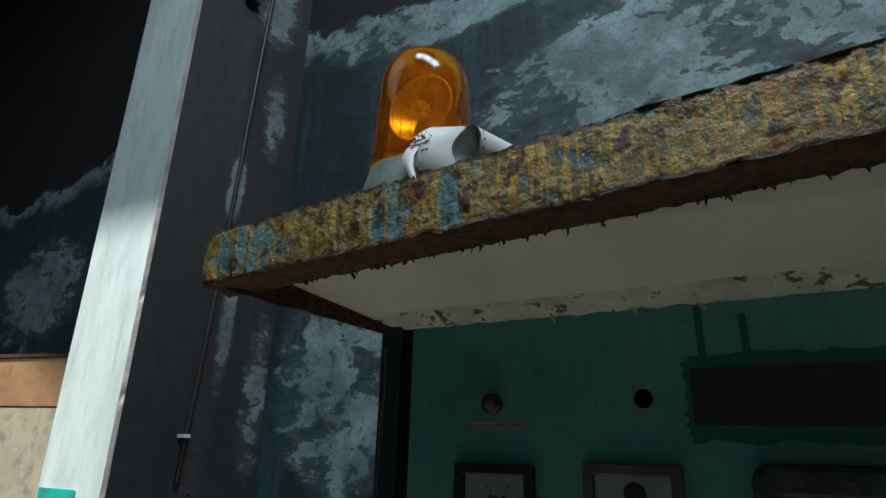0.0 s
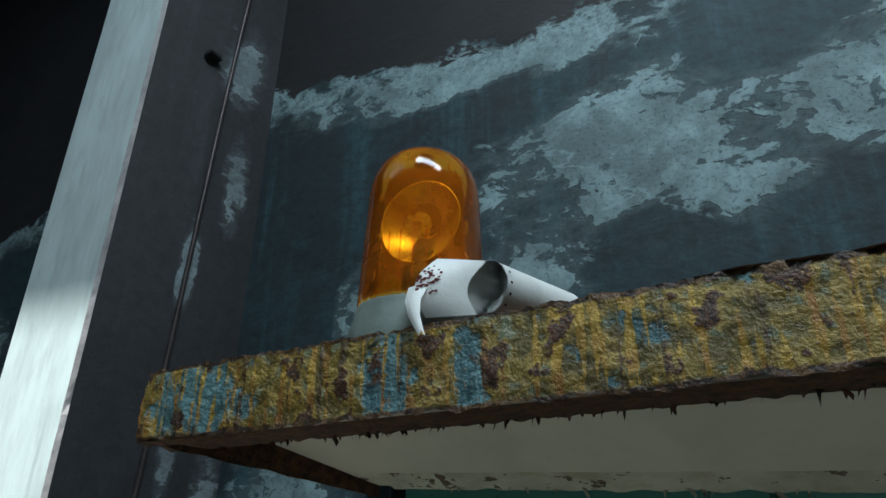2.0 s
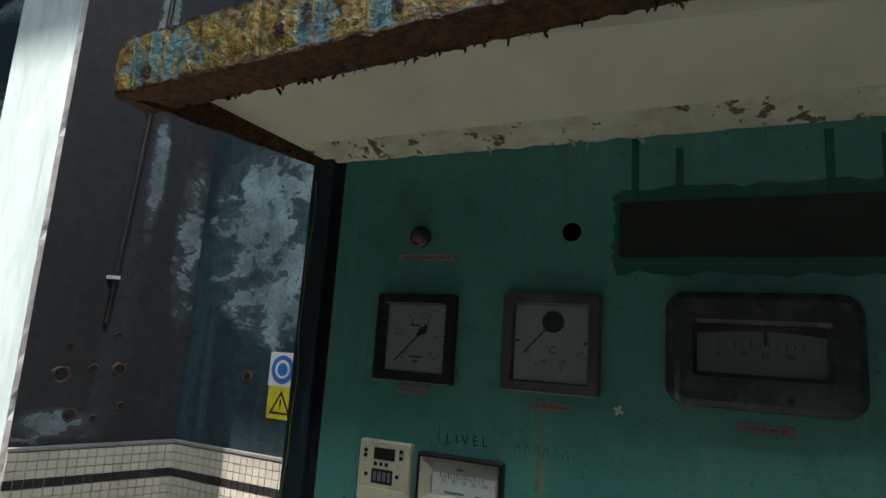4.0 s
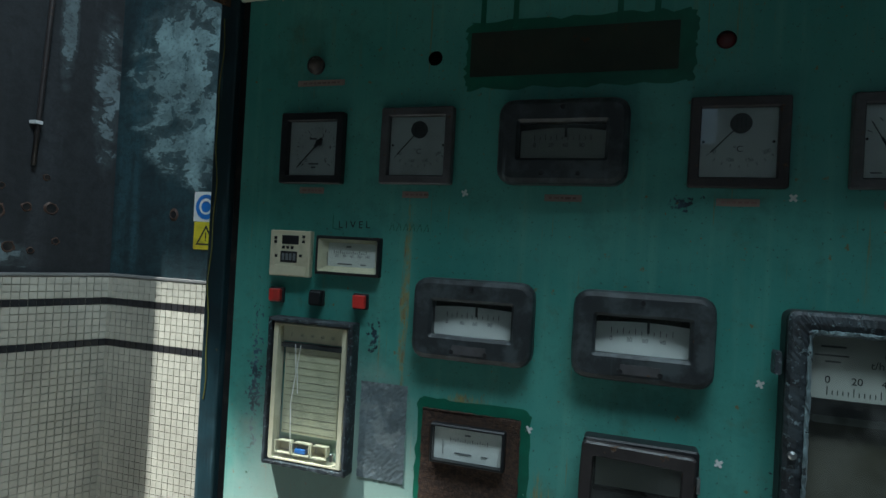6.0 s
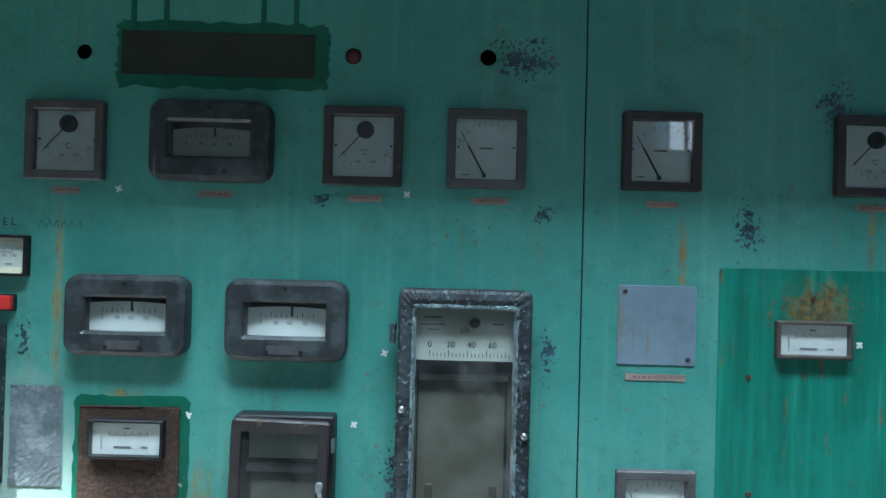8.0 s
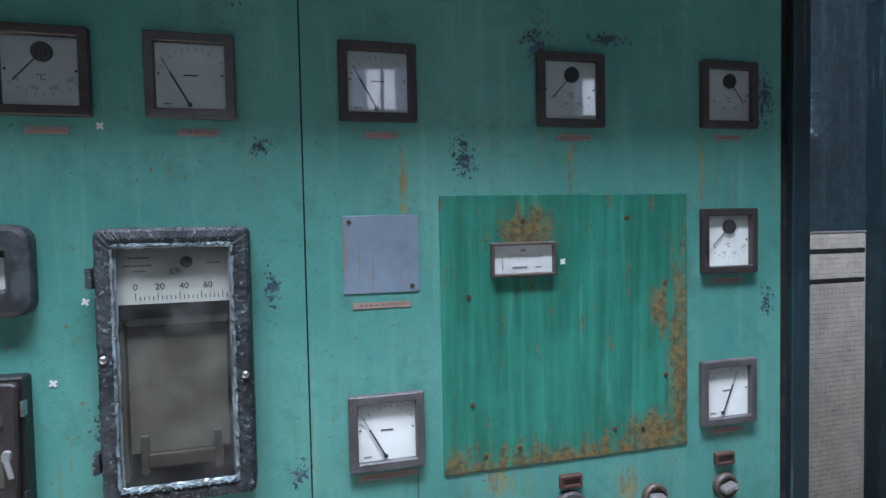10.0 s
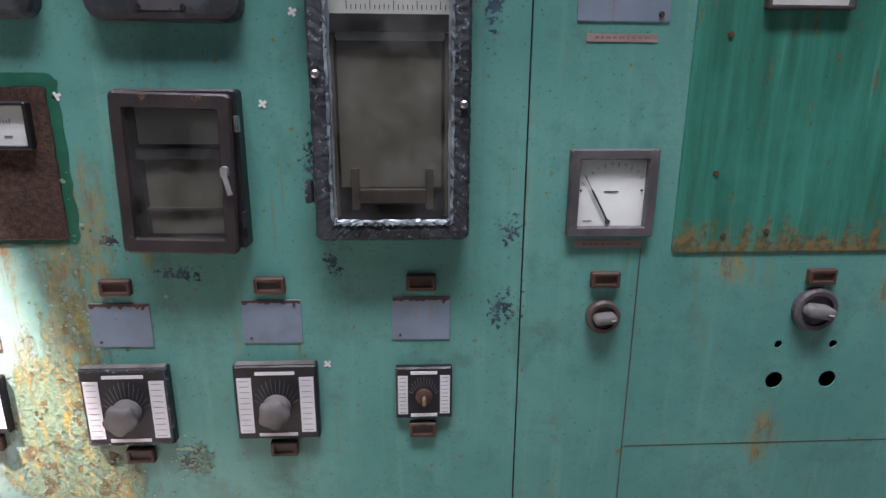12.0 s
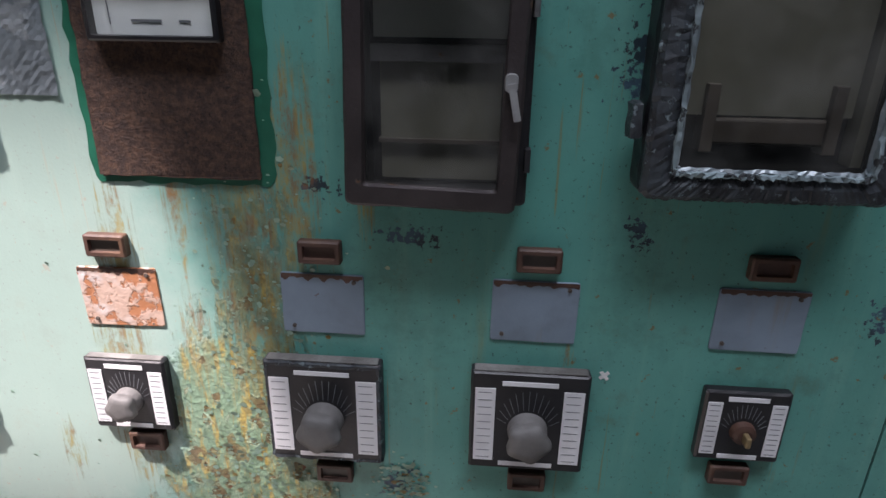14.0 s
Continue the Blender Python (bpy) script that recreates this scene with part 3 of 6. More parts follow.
YELLOW_SIGN = worn("yellow_sign_ink", (0.72, 0.60, 0.03), 0.5, vary=0.08)
TEAL_SIGN = worn("teal_sign_ink", (0.02, 0.42, 0.34), 0.5, vary=0.08)
ORANGE_BOARD = worn("tan_board_paint", (0.42, 0.24, 0.12), 0.6, vary=0.12)
BEIGE_BOARD = worn("beige_board_paint", (0.46, 0.43, 0.32), 0.6, vary=0.12, streak=(0.25, 0.2, 0.12))
GLASS = clear_pane()
GLASS_MATT = clear_pane("matt_pane_glass", dust=0.07, rough=0.4)
GLASS_DIRTY = clear_pane("grimy_pane_glass", (0.56, 0.58, 0.54), 0.07)
AMBER = amber_dome()
BULB_REFLECTOR = worn("amber_reflector", (0.95, 0.70, 0.12), 0.30, metal=0.55, vary=0.1)


# ---- mesh helpers ----
def part(name, bm, material, parent=None, label="", smooth=False):
    """Links a bmesh as one mesh object, under a thing or a part where one is given."""
    me = bpy.data.meshes.new(name)
    bmesh.ops.recalc_face_normals(bm, faces=bm.faces)
    bm.to_mesh(me)
    bm.free()
    if smooth:
        for p in me.polygons:
            p.use_smooth = True
    me.materials.append(material)
    ob = new(name, me)
    if parent is not None:
        ob.parent = parent
    if label:
        tagged(ob, label)
    return ob


def thing(name, x, y, z, label, category, group="", kind=""):
    ob = new(name)
    ob.empty_display_size = 0.05
    ob.matrix_basis = pose(x, y, z)
    return tagged(ob, label, category, group, kind)


def box(bm, x0, x1, y0, y1, z0, z1, bevel=0.0):
    vs = [bm.verts.new((x, y, z)) for x in (x0, x1) for y in (y0, y1) for z in (z0, z1)]
    fs = [bm.faces.new([vs[i] for i in f]) for f in ((0, 1, 3, 2), (4, 6, 7, 5), (0, 4, 5, 1), (2, 3, 7, 6), (0, 2, 6, 4), (1, 5, 7, 3))]
    if bevel:
        es = list({e for f in fs for e in f.edges})
        bmesh.ops.bevel(bm, geom=es, offset=bevel, segments=2, profile=0.5, affect="EDGES")
    return bm


def cube(*a, **k):
    return box(bmesh.new(), *a, **k)


def rr(w, h, r, y, cx=0.0, cz=0.0, n=4, m=1, jit=0.0):
    """Points of a rounded rectangle in the plane y; jit makes its edge uneven."""
    r = min(r, w / 2 - 1e-4, h / 2 - 1e-4)
    pts = []
    for k, (sx, sz) in enumerate(((1, 1), (-1, 1), (-1, -1), (1, -1))):
        arc = []
        for i in range(n + 1):
            a = math.pi / 2 * (k + i / n)
            arc.append((cx + sx * (w / 2 - r) + r * math.cos(a), cz + sz * (h / 2 - r) + r * math.sin(a)))
        if pts and m > 1:
            (ax, az), (bx, bz) = pts[-1], arc[0]
            pts += [(ax + (bx - ax) * i / m, az + (bz - az) * i / m) for i in range(1, m)]
        pts += arc
    if m > 1:
        (ax, az), (bx, bz) = pts[-1], pts[0]
        pts += [(ax + (bx - ax) * i / m, az + (bz - az) * i / m) for i in range(1, m)]
    return [(x + random.uniform(-jit, jit), y + random.uniform(-jit, jit), z + random.uniform(-jit, jit)) for x, z in pts]


def circ(r, y, cx=0.0, cz=0.0, n=24):
    return [(cx + r * math.cos(2 * math.pi * i / n), y, cz + r * math.sin(2 * math.pi * i / n)) for i in range(n)]


def loft(loops, cap0=False, cap1=False, closed=False, bm=None):
    """Faces between loops of equally many points."""
    bm = bm or bmesh.new()
    rows = [[bm.verts.new(p) for p in loop] for loop in loops]
    pairs = list(zip(rows, rows[1:])) + ([(rows[-1], rows[0])] if closed else [])
    for a, b in pairs:
        for i in range(len(a)):
            j = (i + 1) % len(a)
            bm.faces.new((a[i], a[j], b[j], b[i]))
    if cap0:
        bm.faces.new(rows[0])
    if cap1:
        bm.faces.new(rows[-1])
    return bm


def turned(profile, n=28, bm=None):
    """A body of revolution round z, from (radius, z) pairs."""
    loops = [[(r * math.cos(2 * math.pi * i / n), r * math.sin(2 * math.pi * i / n), z) for i in range(n)] for r, z in profile]
    return loft(loops, True, True, bm=bm)


def lettering(text, size, x, y, z, material, parent, name="lettering", tilt=0.0):
    cu = bpy.data.curves.new(name, "FONT")
    cu.body, cu.size, cu.align_x, cu.align_y = text, size, "CENTER", "CENTER"
    tmp = bpy.data.objects.new(name, cu)
    scene.collection.objects.link(tmp)
    bpy.context.view_layer.update()
    me = bpy.data.meshes.new_from_object(tmp.evaluated_get(bpy.context.evaluated_depsgraph_get()))
    bpy.data.objects.remove(tmp)
    me.transform(pose(x, y, z, 90, tilt, 0))
    me.materials.clear()
    me.materials.append(material)
    ob = new(name, me)
    ob.parent = parent
    return ob


def bar(bm, x0, z0, x1, z1, w, y, t=0.0008):
    """A thin flat bar from one place to another on a face."""
    dx, dz = x1 - x0, z1 - z0
    ln = math.hypot(dx, dz)
    nx, nz = -dz / ln * w / 2, dx / ln * w / 2
    front = [(x0 + nx, y - t, z0 + nz), (x1 + nx, y - t, z1 + nz), (x1 - nx, y - t, z1 - nz), (x0 - nx, y - t, z0 - nz)]
    back = [(a, y, c) for a, b, c in front]
    return loft([back, front], False, True, bm=bm)


# ---- the hall ----
def setting(ob, label="", category=""):
    return tagged(ob, label, category, kind="structure")


X0, X1, Y0, YW, YR = -4.0, 6.0, -5.0, 0.41, 0.93
setting(part("floor", cube(X0, X1, Y0, YR, GROUND - 0.15, GROUND), FLOOR_MAT), "worn pale grey concrete floor of the hall", "floor")
wall = setting(part("wall_back", cube(X0, 2.4, YW, YR + 0.25, GROUND, CEIL), WALL), "damp dark teal wall with white salt crust and soot", "wall")
setting(part("wall_end", cube(2.4, X1, YR, YR + 0.25, GROUND, CEIL), WALL), "grey-teal stained wall beyond the cabinet", "wall")
setting(part("wall_west", cube(X0 - 0.2, X0, Y0, YR, GROUND, CEIL), HALL), "plain grey painted side wall", "wall")
setting(part("wall_east", cube(X1, X1 + 0.2, Y0, YR, GROUND, CEIL), HALL), "plain grey painted side wall", "wall")

# wall with the high windows, behind the camera
bm = bmesh.new()
WZ0, WZ1, WW = 2.66, 3.14, 0.70
box(bm, X0, X1, Y0 - 0.25, Y0, GROUND, WZ0)
box(bm, X0, X1, Y0 - 0.25, Y0, WZ1, CEIL)
edges = [X0] + [e for cx in WINDOWS for e in (cx - WW / 2, cx + WW / 2)] + [X1]
for a, b in zip(edges[::2], edges[1::2]):
    box(bm, a, b, Y0 - 0.25, Y0, WZ0, WZ1)
setting(part("wall_front", bm, HALL), "plain grey wall with a row of high windows", "wall")
for k, cx in enumerate(WINDOWS):
    win = setting(new("window_%d" % (k + 1)), "small high steel window with narrow glazing bars", "window")
    win.location = (cx, Y0 - 0.1, (WZ0 + WZ1) / 2)
    part("window_frame", loft([rr(WW, WZ1 - WZ0, 0.004, -0.03), rr(WW, WZ1 - WZ0, 0.004, 0.03), rr(WW - 0.06, WZ1 - WZ0 - 0.06, 0.004, 0.03), rr(WW - 0.06, WZ1 - WZ0 - 0.06, 0.004, -0.03)], closed=True), GREY_BEZEL, win)
    part("glazing_bar", cube(-0.015, 0.015, -0.02, 0.02, -0.21, 0.21), GREY_BEZEL, win)

# unseen ceiling, added to mask the sun; openings are sized for its patches
holes = [(-3.2, -1.19, -1.577, -0.831), (-1.19, -0.73, -1.577, -1.351), (-2.6, -0.8, -2.7, -1.75), (0.1, 2.5, -1.75, -1.0)]
xs = sorted({X0, X1, *[h[0] for h in holes], *[h[1] for h in holes]})
ys = sorted({Y0, YR, *[h[2] for h in holes], *[h[3] for h in holes]})
bm = bmesh.new()
for a, b in zip(xs, xs[1:]):
    for c, d in zip(ys, ys[1:]):
        if not any(h[0] <= a and b <= h[1] and h[2] <= c and d <= h[3] for h in holes):
            box(bm, a, b, c, d, CEIL, CEIL + 0.12)
bmesh.ops.remove_doubles(bm, verts=bm.verts, dist=1e-5)
setting(part("ceiling", bm, CEILING), "unseen dark sooty ceiling with openings placed to shape the sunlight", "ceiling")
# unseen rooflight, added to house the lamp; its opaque panes block the sun
roof = setting(new("window_roof"), "added unseen rooflight with opaque white panes that stop the sun", "rooflight")
roof.location = (1.30, -1.375, CEIL + 0.12)
for k in range(4):
    part("pane", cube(-1.23 + k * 0.62, -0.63 + k * 0.62, -0.40, 0.40, 0.001, 0.014), WHITE, roof)
for k in range(5):
    part("glazing_bar", cube(-1.25 + k * 0.62, -1.23 + k * 0.62, -0.40, 0.40, 0.0, 0.03), GREY_BEZEL, roof)

# the pier, with one splayed dark side and a pale front
PX, PY, PW, PC = -0.838, 0.045, 0.307, -0.70
bm = bmesh.new()
n_up = 60
for zi in range(n_up + 1):
    z = GROUND + (CEIL - GROUND) * zi / n_up
    for x, y in ((PX, PY), (PC, YW)):
        bm.verts.new((x, y, z))
bm.verts.ensure_lookup_table()
for zi in range(n_up):
    a = 2 * zi
    bm.faces.new((bm.verts[a], bm.verts[a + 1], bm.verts[a + 3], bm.verts[a + 2]))
side = bm
pier = setting(new("pier"), "square masonry pier with chalky front and sooty side", "pier")
part("side_face", side, PIER_SIDE, pier, "soot-black painted side face")
part("front_face", cube(PX - PW, PX - 0.022, PY, YW, GROUND, CEIL), PIER_FRONT, pier, "chalky white front face")
bm = bmesh.new()
rows = []
random.seed(5)
for zi in range(181):
    z = GROUND + (CEIL - GROUND) * zi / 180
    e = random.uniform(-0.004, 0.004)
    rows.append([bm.verts.new(p) for p in ((PX - 0.0225 + random.uniform(-0.002, 0.001), PY - 0.001, z), (PX - 0.008 + e, PY + 0.004 + abs(e), z), (PX + 0.004, PY + 0.022 + 2 * e, z), (PX + 0.002, PY + 0.05, z), (PX - 0.0225, PY + 0.05, z))])
for a, b in zip(rows, rows[1:]):
    for i in range(4):
        bm.faces.new((a[i], a[i + 1], b[i + 1], b[i]))
part("broken_edge", bm, PLASTER, pier, "crumbling grey plaster corner", smooth=False)

# side face frame: along the face from the front edge (0) to the inner corner (1)
SIDE = Vector((PC - PX, YW - PY, 0))
SIDE_N = Vector((SIDE.y, -SIDE.x, 0)).normalized()
SIDE_ANGLE = math.degrees(math.atan2(SIDE.y, SIDE.x))


def on_side(u, z, out=0.0):
    p = Vector((PX, PY, z)) + SIDE * u + SIDE_N * out
    return p


# pipe with a clip on the pier's side
pipe = thing("conduit_pipe", *on_side(0.42, 1.72), "thin rusty brown conduit pipe on the dark pier", "pipe")
bm = bmesh.new()
loops = []
for k in range(24):
    z = k / 23 * (CEIL - 1.72)
    wob = 0.004 * math.sin(z * 3.1)
    q = SIDE * (0.11 * z)
    loops.append([(q.x + SIDE_N.x * 0.012 + 0.007 * math.cos(a), q.y + SIDE_N.y * 0.012 + wob + 0.007 * math.sin(a), z) for a in [2 * math.pi * i / 10 for i in range(10)]])
part("tube", loft(loops, True, True), BROWN_BEZEL, pipe, smooth=True)
part("clip", cube(-0.002, 0.024, -0.014, 0.008, 0.118, 0.127), STRIP, pipe, "small bright saddle clip")
part("clip", cube(-0.002, 0.03, -0.03, 0.014, 1.60, 1.612), BLACK, pipe, "small dark saddle clip")

# sockets of torn-out bolts
for u, z, r in ((0.22, 1.585, 0.018), (0.40, 1.600, 0.011), (0.56, 1.600, 0.015), (0.24, 1.655, 0.008), (0.60, 1.505, 0.009), (0.30, 1.485, 0.014), (0.44, 1.475, 0.008), (0.52, 1.69, 0.008)):
    p = on_side(u, z, 0.001)
    h = thing("bolt_socket", *p, "torn-out bolt socket with a ragged plaster rim", "wall hole", "bolt sockets in the pier")
    h.rotation_euler = (0, 0, radians(SIDE_ANGLE))
    rim = [(x * random.uniform(1.05, 1.6), y, zz * random.uniform(1.05, 1.6)) for x, y, zz in circ(r, 0.0015, n=14)]
    part("rim", loft([rim, circ(r, -0.0025, n=14), circ(r * 0.8, 0.0005, n=14)]), HOLDER, h)
    part("cavity", loft([circ(r * 0.85, -0.001, n=14)], True), BLACK_GAP, h)
p = Vector((-0.461, YW - 0.001, 1.604))
h = thing("bolt_socket", *p, "black hole knocked into the wall plaster", "wall hole")
part("rim", loft([[(x * 1.4, y, z * 1.7) for x, y, z in circ(0.012, 0.001, n=12)], circ(0.012, -0.003, n=12), circ(0.009, 0.0, n=12)]), HOLDER, h)
part("cavity", loft([[(x * 0.9, y, z * 1.3) for x, y, z in circ(0.011, -0.0015, n=12)]], True), BLACK_GAP, h)

# safety signs on the wall
sg = thing("ear_protection_sign", -0.342, YW, 1.631, "blue and white ear protection sign on the wall", "sign")
part("plate", loft([rr(0.088, 0.089, 0.004, 0), rr(0.088, 0.089, 0.004, -0.002)], False, True), WHITE, sg)
part("disc", loft([circ(0.037, -0.0022), circ(0.037, -0.0028)], False, True), BLUE_SIGN, sg)
part("pictogram", loft([circ(0.024, -0.003, cz=0.001), circ(0.024, -0.0034, cz=0.001), circ(0.017, -0.0034), circ(0.017, -0.003)]), WHITE, sg)
sg = thing("warning_sign", -0.338, YW, 1.545, "yellow warning triangle sign below the blue one", "sign")
part("plate", loft([rr(0.088, 0.082, 0.004, 0), rr(0.088, 0.082, 0.004, -0.002)], False, True), YELLOW_SIGN, sg)
tri = lambda s, y: [(s * math.sin(a), y, s * math.cos(a) - 0.008) for a in (0, 2 * math.pi / 3, 4 * math.pi / 3)]
part("triangle", loft([tri(0.040, -0.0022), tri(0.040, -0.003), tri(0.030, -0.003), tri(0.030, -0.0022)]), INK, sg)
bm = cube(-0.002, 0.002, -0.003, -0.002, -0.009, 0.010)
box(bm, -0.002, 0.002, -0.003, -0.002, -0.0155, -0.012)
part("exclamation_mark", bm, INK, sg)

# green sign on the pier's front
sg = thing("escape_route_sign", -1.052, PY, 1.62, "small teal and white arrow sign on the white pier", "sign")
part("plate", loft([rr(0.17, 0.16, 0.004, 0), rr(0.17, 0.16, 0.004, -0.003)], False, True), TEAL_SIGN, sg)
bm = bmesh.new()
bar(bm, -0.03, 0.0, 0.065, 0.0, 0.018, -0.0032)
bar(bm, -0.035, 0.0, 0.0, 0.045, 0.018, -0.0042)
bar(bm, -0.035, 0.0, 0.0, -0.045, 0.018, -0.0052)
part("arrow", bm, WHITE, sg)

# tan board beyond the pier
bd = thing("board_cabinet", -1.34, YW - 0.18, 0, "tan and beige painted cabinet beyond the white pier", "cabinet")
bd.rotation_euler = (0, 0, radians(14))
part("body", cube(-1.35, 0.0, 0, 0.159, GROUND, 1.93, bevel=0.004), BEIGE_BOARD, bd)
part("top_band", cube(-1.352, 0.002, -0.002, 0.159, 1.932, 2.10, bevel=0.003), ORANGE_BOARD, bd, "tan top band")
part("trim", cube(-1.355, 0.005, -0.006, 0.159, 2.1, 2.112), RUST, bd)

# ---- control panel: two sheets, posts, canopy ----
PL, PR, PT, PB = 0.088, 2.498, 2.05, GROUND + 0.01
SEAM = 1.435


def sheet(name, x0, x1, holes, label):
    """A steel sheet with round holes cut through it."""
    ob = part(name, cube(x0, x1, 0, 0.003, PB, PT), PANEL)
    bm = bmesh.new()
    for hx, hz, hr in holes:
        loft([circ(hr, -0.02, hx, hz), circ(hr, 0.02, hx, hz)], True, True, bm=bm)
    cut = part("cutter", bm, PANEL)
    md = ob.modifiers.new("cut", "BOOLEAN")
    md.object, md.solver = cut, "EXACT"
    bpy.context.view_layer.update()
    me = bpy.data.meshes.new_from_object(ob.evaluated_get(bpy.context.evaluated_depsgraph_get()))
    ob.modifiers.clear()
    ob.data = me
    bpy.data.objects.remove(cut)
    return tagged(ob, label)


cab = thing("control_cabinet", 0, 0, 0, "long teal control cabinet with rust stains and dark posts", "control panel")
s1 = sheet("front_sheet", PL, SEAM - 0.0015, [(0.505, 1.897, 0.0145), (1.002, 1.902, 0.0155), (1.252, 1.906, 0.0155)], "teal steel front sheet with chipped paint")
s2 = sheet("front_sheet", SEAM + 0.0015, PR, [(1.906, 0.805, 0.0075), (2.008, 0.804, 0.0075), (1.909, 0.734, 0.0165), (2.010, 0.734, 0.0165)], "teal steel front sheet with rust runs")
for s in (s1, s2):
    s.parent = cab
part("inner_box", cube(PL - 0.02, PR + 0.02, 0.06, YW - 0.01, PB, PT), BLACK_GAP, cab)
part("plinth", cube(PL, PR, 0.02, YW - 0.01, GROUND, PB), POST, cab)
part("rail", cube(SEAM - 0.02, SEAM + 0.02, 0.0035, 0.05, PB, PT), BLACK_GAP, cab)
for k, (xa, xb) in enumerate(((0.022, 0.068), (2.522, 2.572))):
    bm = bmesh.new()
    box(bm, xa, xb, -0.012, YW - 0.02, GROUND, 2.06, bevel=0.004)
    part("post", bm, POST, cab, "dark blue corner post")
for xa, xb in ((0.068, PL + 0.003), (PR - 0.003, 2.522)):
    part("post_recess", cube(xa, xb, 0.006, 0.05, PB, 2.05), BLACK_GAP, cab)
# a yellow wire down the first post
wire = [(0.034 + 0.002 * math.sin(k * 0.9) + 0.003 * math.sin(k * 0.37), -0.0135, 1.20 + k * 0.02) for k in range(41)]
bm = bmesh.new()
loft([[(x + 0.0014 * math.cos(a), y + 0.0014 * math.sin(a), z) for a in (0, 2.1, 4.2)] for x, y, z in wire], True, True, bm=bm)
part("earth_wire", bm, WIRE, cab, "thin yellow wire")
# door fold lines
part("fold_line", cube(1.635, 1.6375, -0.0006, 0.001, PB, 0.985), KNOB_DARK, cab)
part("fold_line", cube(1.64, 2.49, -0.0006, 0.001, 0.6035, 0.6052), KNOB_DARK, cab)

# canopy
can = thing("canopy", 0, 0, 0, "rust-streaked blue and ochre steel canopy over the panel", "canopy")
LX0, LX1, LY = -0.212, 2.86, -0.254


def lip_z(x, f):
    """Height on the canopy's front: f 0 at the lower edge, 1 at the top."""
    rise = min(1.4, max(0, x - LX0))
    return 2.093 + 0.046 * rise + f * (0.100 + 0.007 * rise)


nx, nz = 620, 22
bm = bmesh.new()
grid = []
for i in range(nx + 1):
    x = LX0 + (LX1 - LX0) * i / nx
    col = []
    for j in range(nz + 1):
        f = j / nz
        p = Vector((x * 26, f * 2.6, 1.7))
        d = 0.0026 * noise.noise(p) + 0.0026 * noise.noise(p * 2.7) + 0.0022 * noise.noise(p * 5.3) + 0.0012 * noise.noise(p * 9.7)
        rag = (0.004 * noise.noise(Vector((x * 40, 9.1 + f * 3, 0.3))) + 0.004 * noise.noise(Vector((x * 95, 3.1 + f * 3, 0.9)))) * (1 if j in (0, nz) else 0.15)
        col.append(bm.verts.new((x, LY - 0.004 + d - 0.004 * math.sin(math.pi * f) * 0.4, lip_z(x, f) + rag)))
    grid.append(col)
for a, b in zip(grid, grid[1:]):
    for j in range(nz):
        bm.faces.new((a[j], b[j], b[j + 1], a[j + 1]))
lip = part("front_lip", bm, LIP, can, "blistered ochre and blue front lip", smooth=True)
edge = lip.data.attributes.new("edge", "FLOAT", "POINT")
edge.data.foreach_set("value", [abs(2 * (i % (nz + 1)) / nz - 1) ** 6 for i in range((nx + 1) * (nz + 1))])
# lower flange of the lip, ragged
bm = bmesh.new()
prev = None
random.seed(8)
for i in range(nx + 1):
    x = LX0 + (LX1 - LX0) * i / nx
    z = lip_z(x, 0)
    row = [bm.verts.new(p) for p in ((x, LY - 0.004, z), (x, LY + 0.012, z - 0.004 + 0.003 * noise.noise(Vector((x * 50, 2, 0)))), (x, LY + 0.036, z - 0.003 + 0.003 * noise.noise(Vector((x * 31, 7, 0)))), (x, LY + 0.062 + 0.006 * noise.noise(Vector((x * 40, 4, 0))), z - 0.009 + 0.004 * noise.noise(Vector((x * 57, 1, 0)))), (x, LY + 0.060, z + 0.010))]
    if prev:
        for j in range(4):
            bm.faces.new((prev[j], row[j], row[j + 1], prev[j + 1]))
    prev = row
part("lip_flange", bm, RUST, can, "rusted lower flange", smooth=True)
# torn sheet edge curling up along the top of the lip
bm = bmesh.new()
prev = None
for i in range(151):
    x = 0.55 + i * 0.012
    z = lip_z(x, 1)
    up = 0.001 + 0.004 * abs(noise.noise(Vector((x * 17, 3, 8)))) + 0.004 * math.exp(-((x - 0.60) / 0.04) ** 2)
    row = [bm.verts.new(p) for p in ((x, LY + 0.045, z - 0.004), (x, LY + 0.010, z + 0.4 * up), (x, LY - 0.006 + 0.005 * noise.noise(Vector((x * 33, 5, 2))), z + 0.6 * up), (x, LY - 0.005 + 0.005 * noise.noise(Vector((x * 33, 5, 2))), z + 0.6 * up - 0.002))]
    if prev:
        for j in range(3):
            bm.faces.new((prev[j], row[j], row[j + 1], prev[j + 1]))
    prev = row
part("torn_edge", bm, RUST, can, "torn rusted sheet edge")
# oblique end plate
bm = bmesh.new()
A, B = Vector((LX0, LY, 0)), Vector((0.052, 0.0, 0))
rows = []
for i in range(13):
    p = A.lerp(B, i / 12)
    zb = 2.096 + (2.022 - 2.096) * i / 12 + random.uniform(-0.002, 0.002)
    rows.append([bm.verts.new((p.x, p.y, zb)), bm.verts.new((p.x, p.y, 2.19)), bm.verts.new((p.x + 0.004, p.y - 0.004, 2.19)), bm.verts.new((p.x + 0.004, p.y - 0.004, zb))])
for a, b in zip(rows, rows[1:]):
    for j in range(4):
        bm.faces.new((a[j], b[j], b[(j + 1) % 4], a[(j + 1) % 4]))
part("end_plate", bm, RUST, can, "rusted end plate")
# top sheet, up to the wall
bm = bmesh.new()
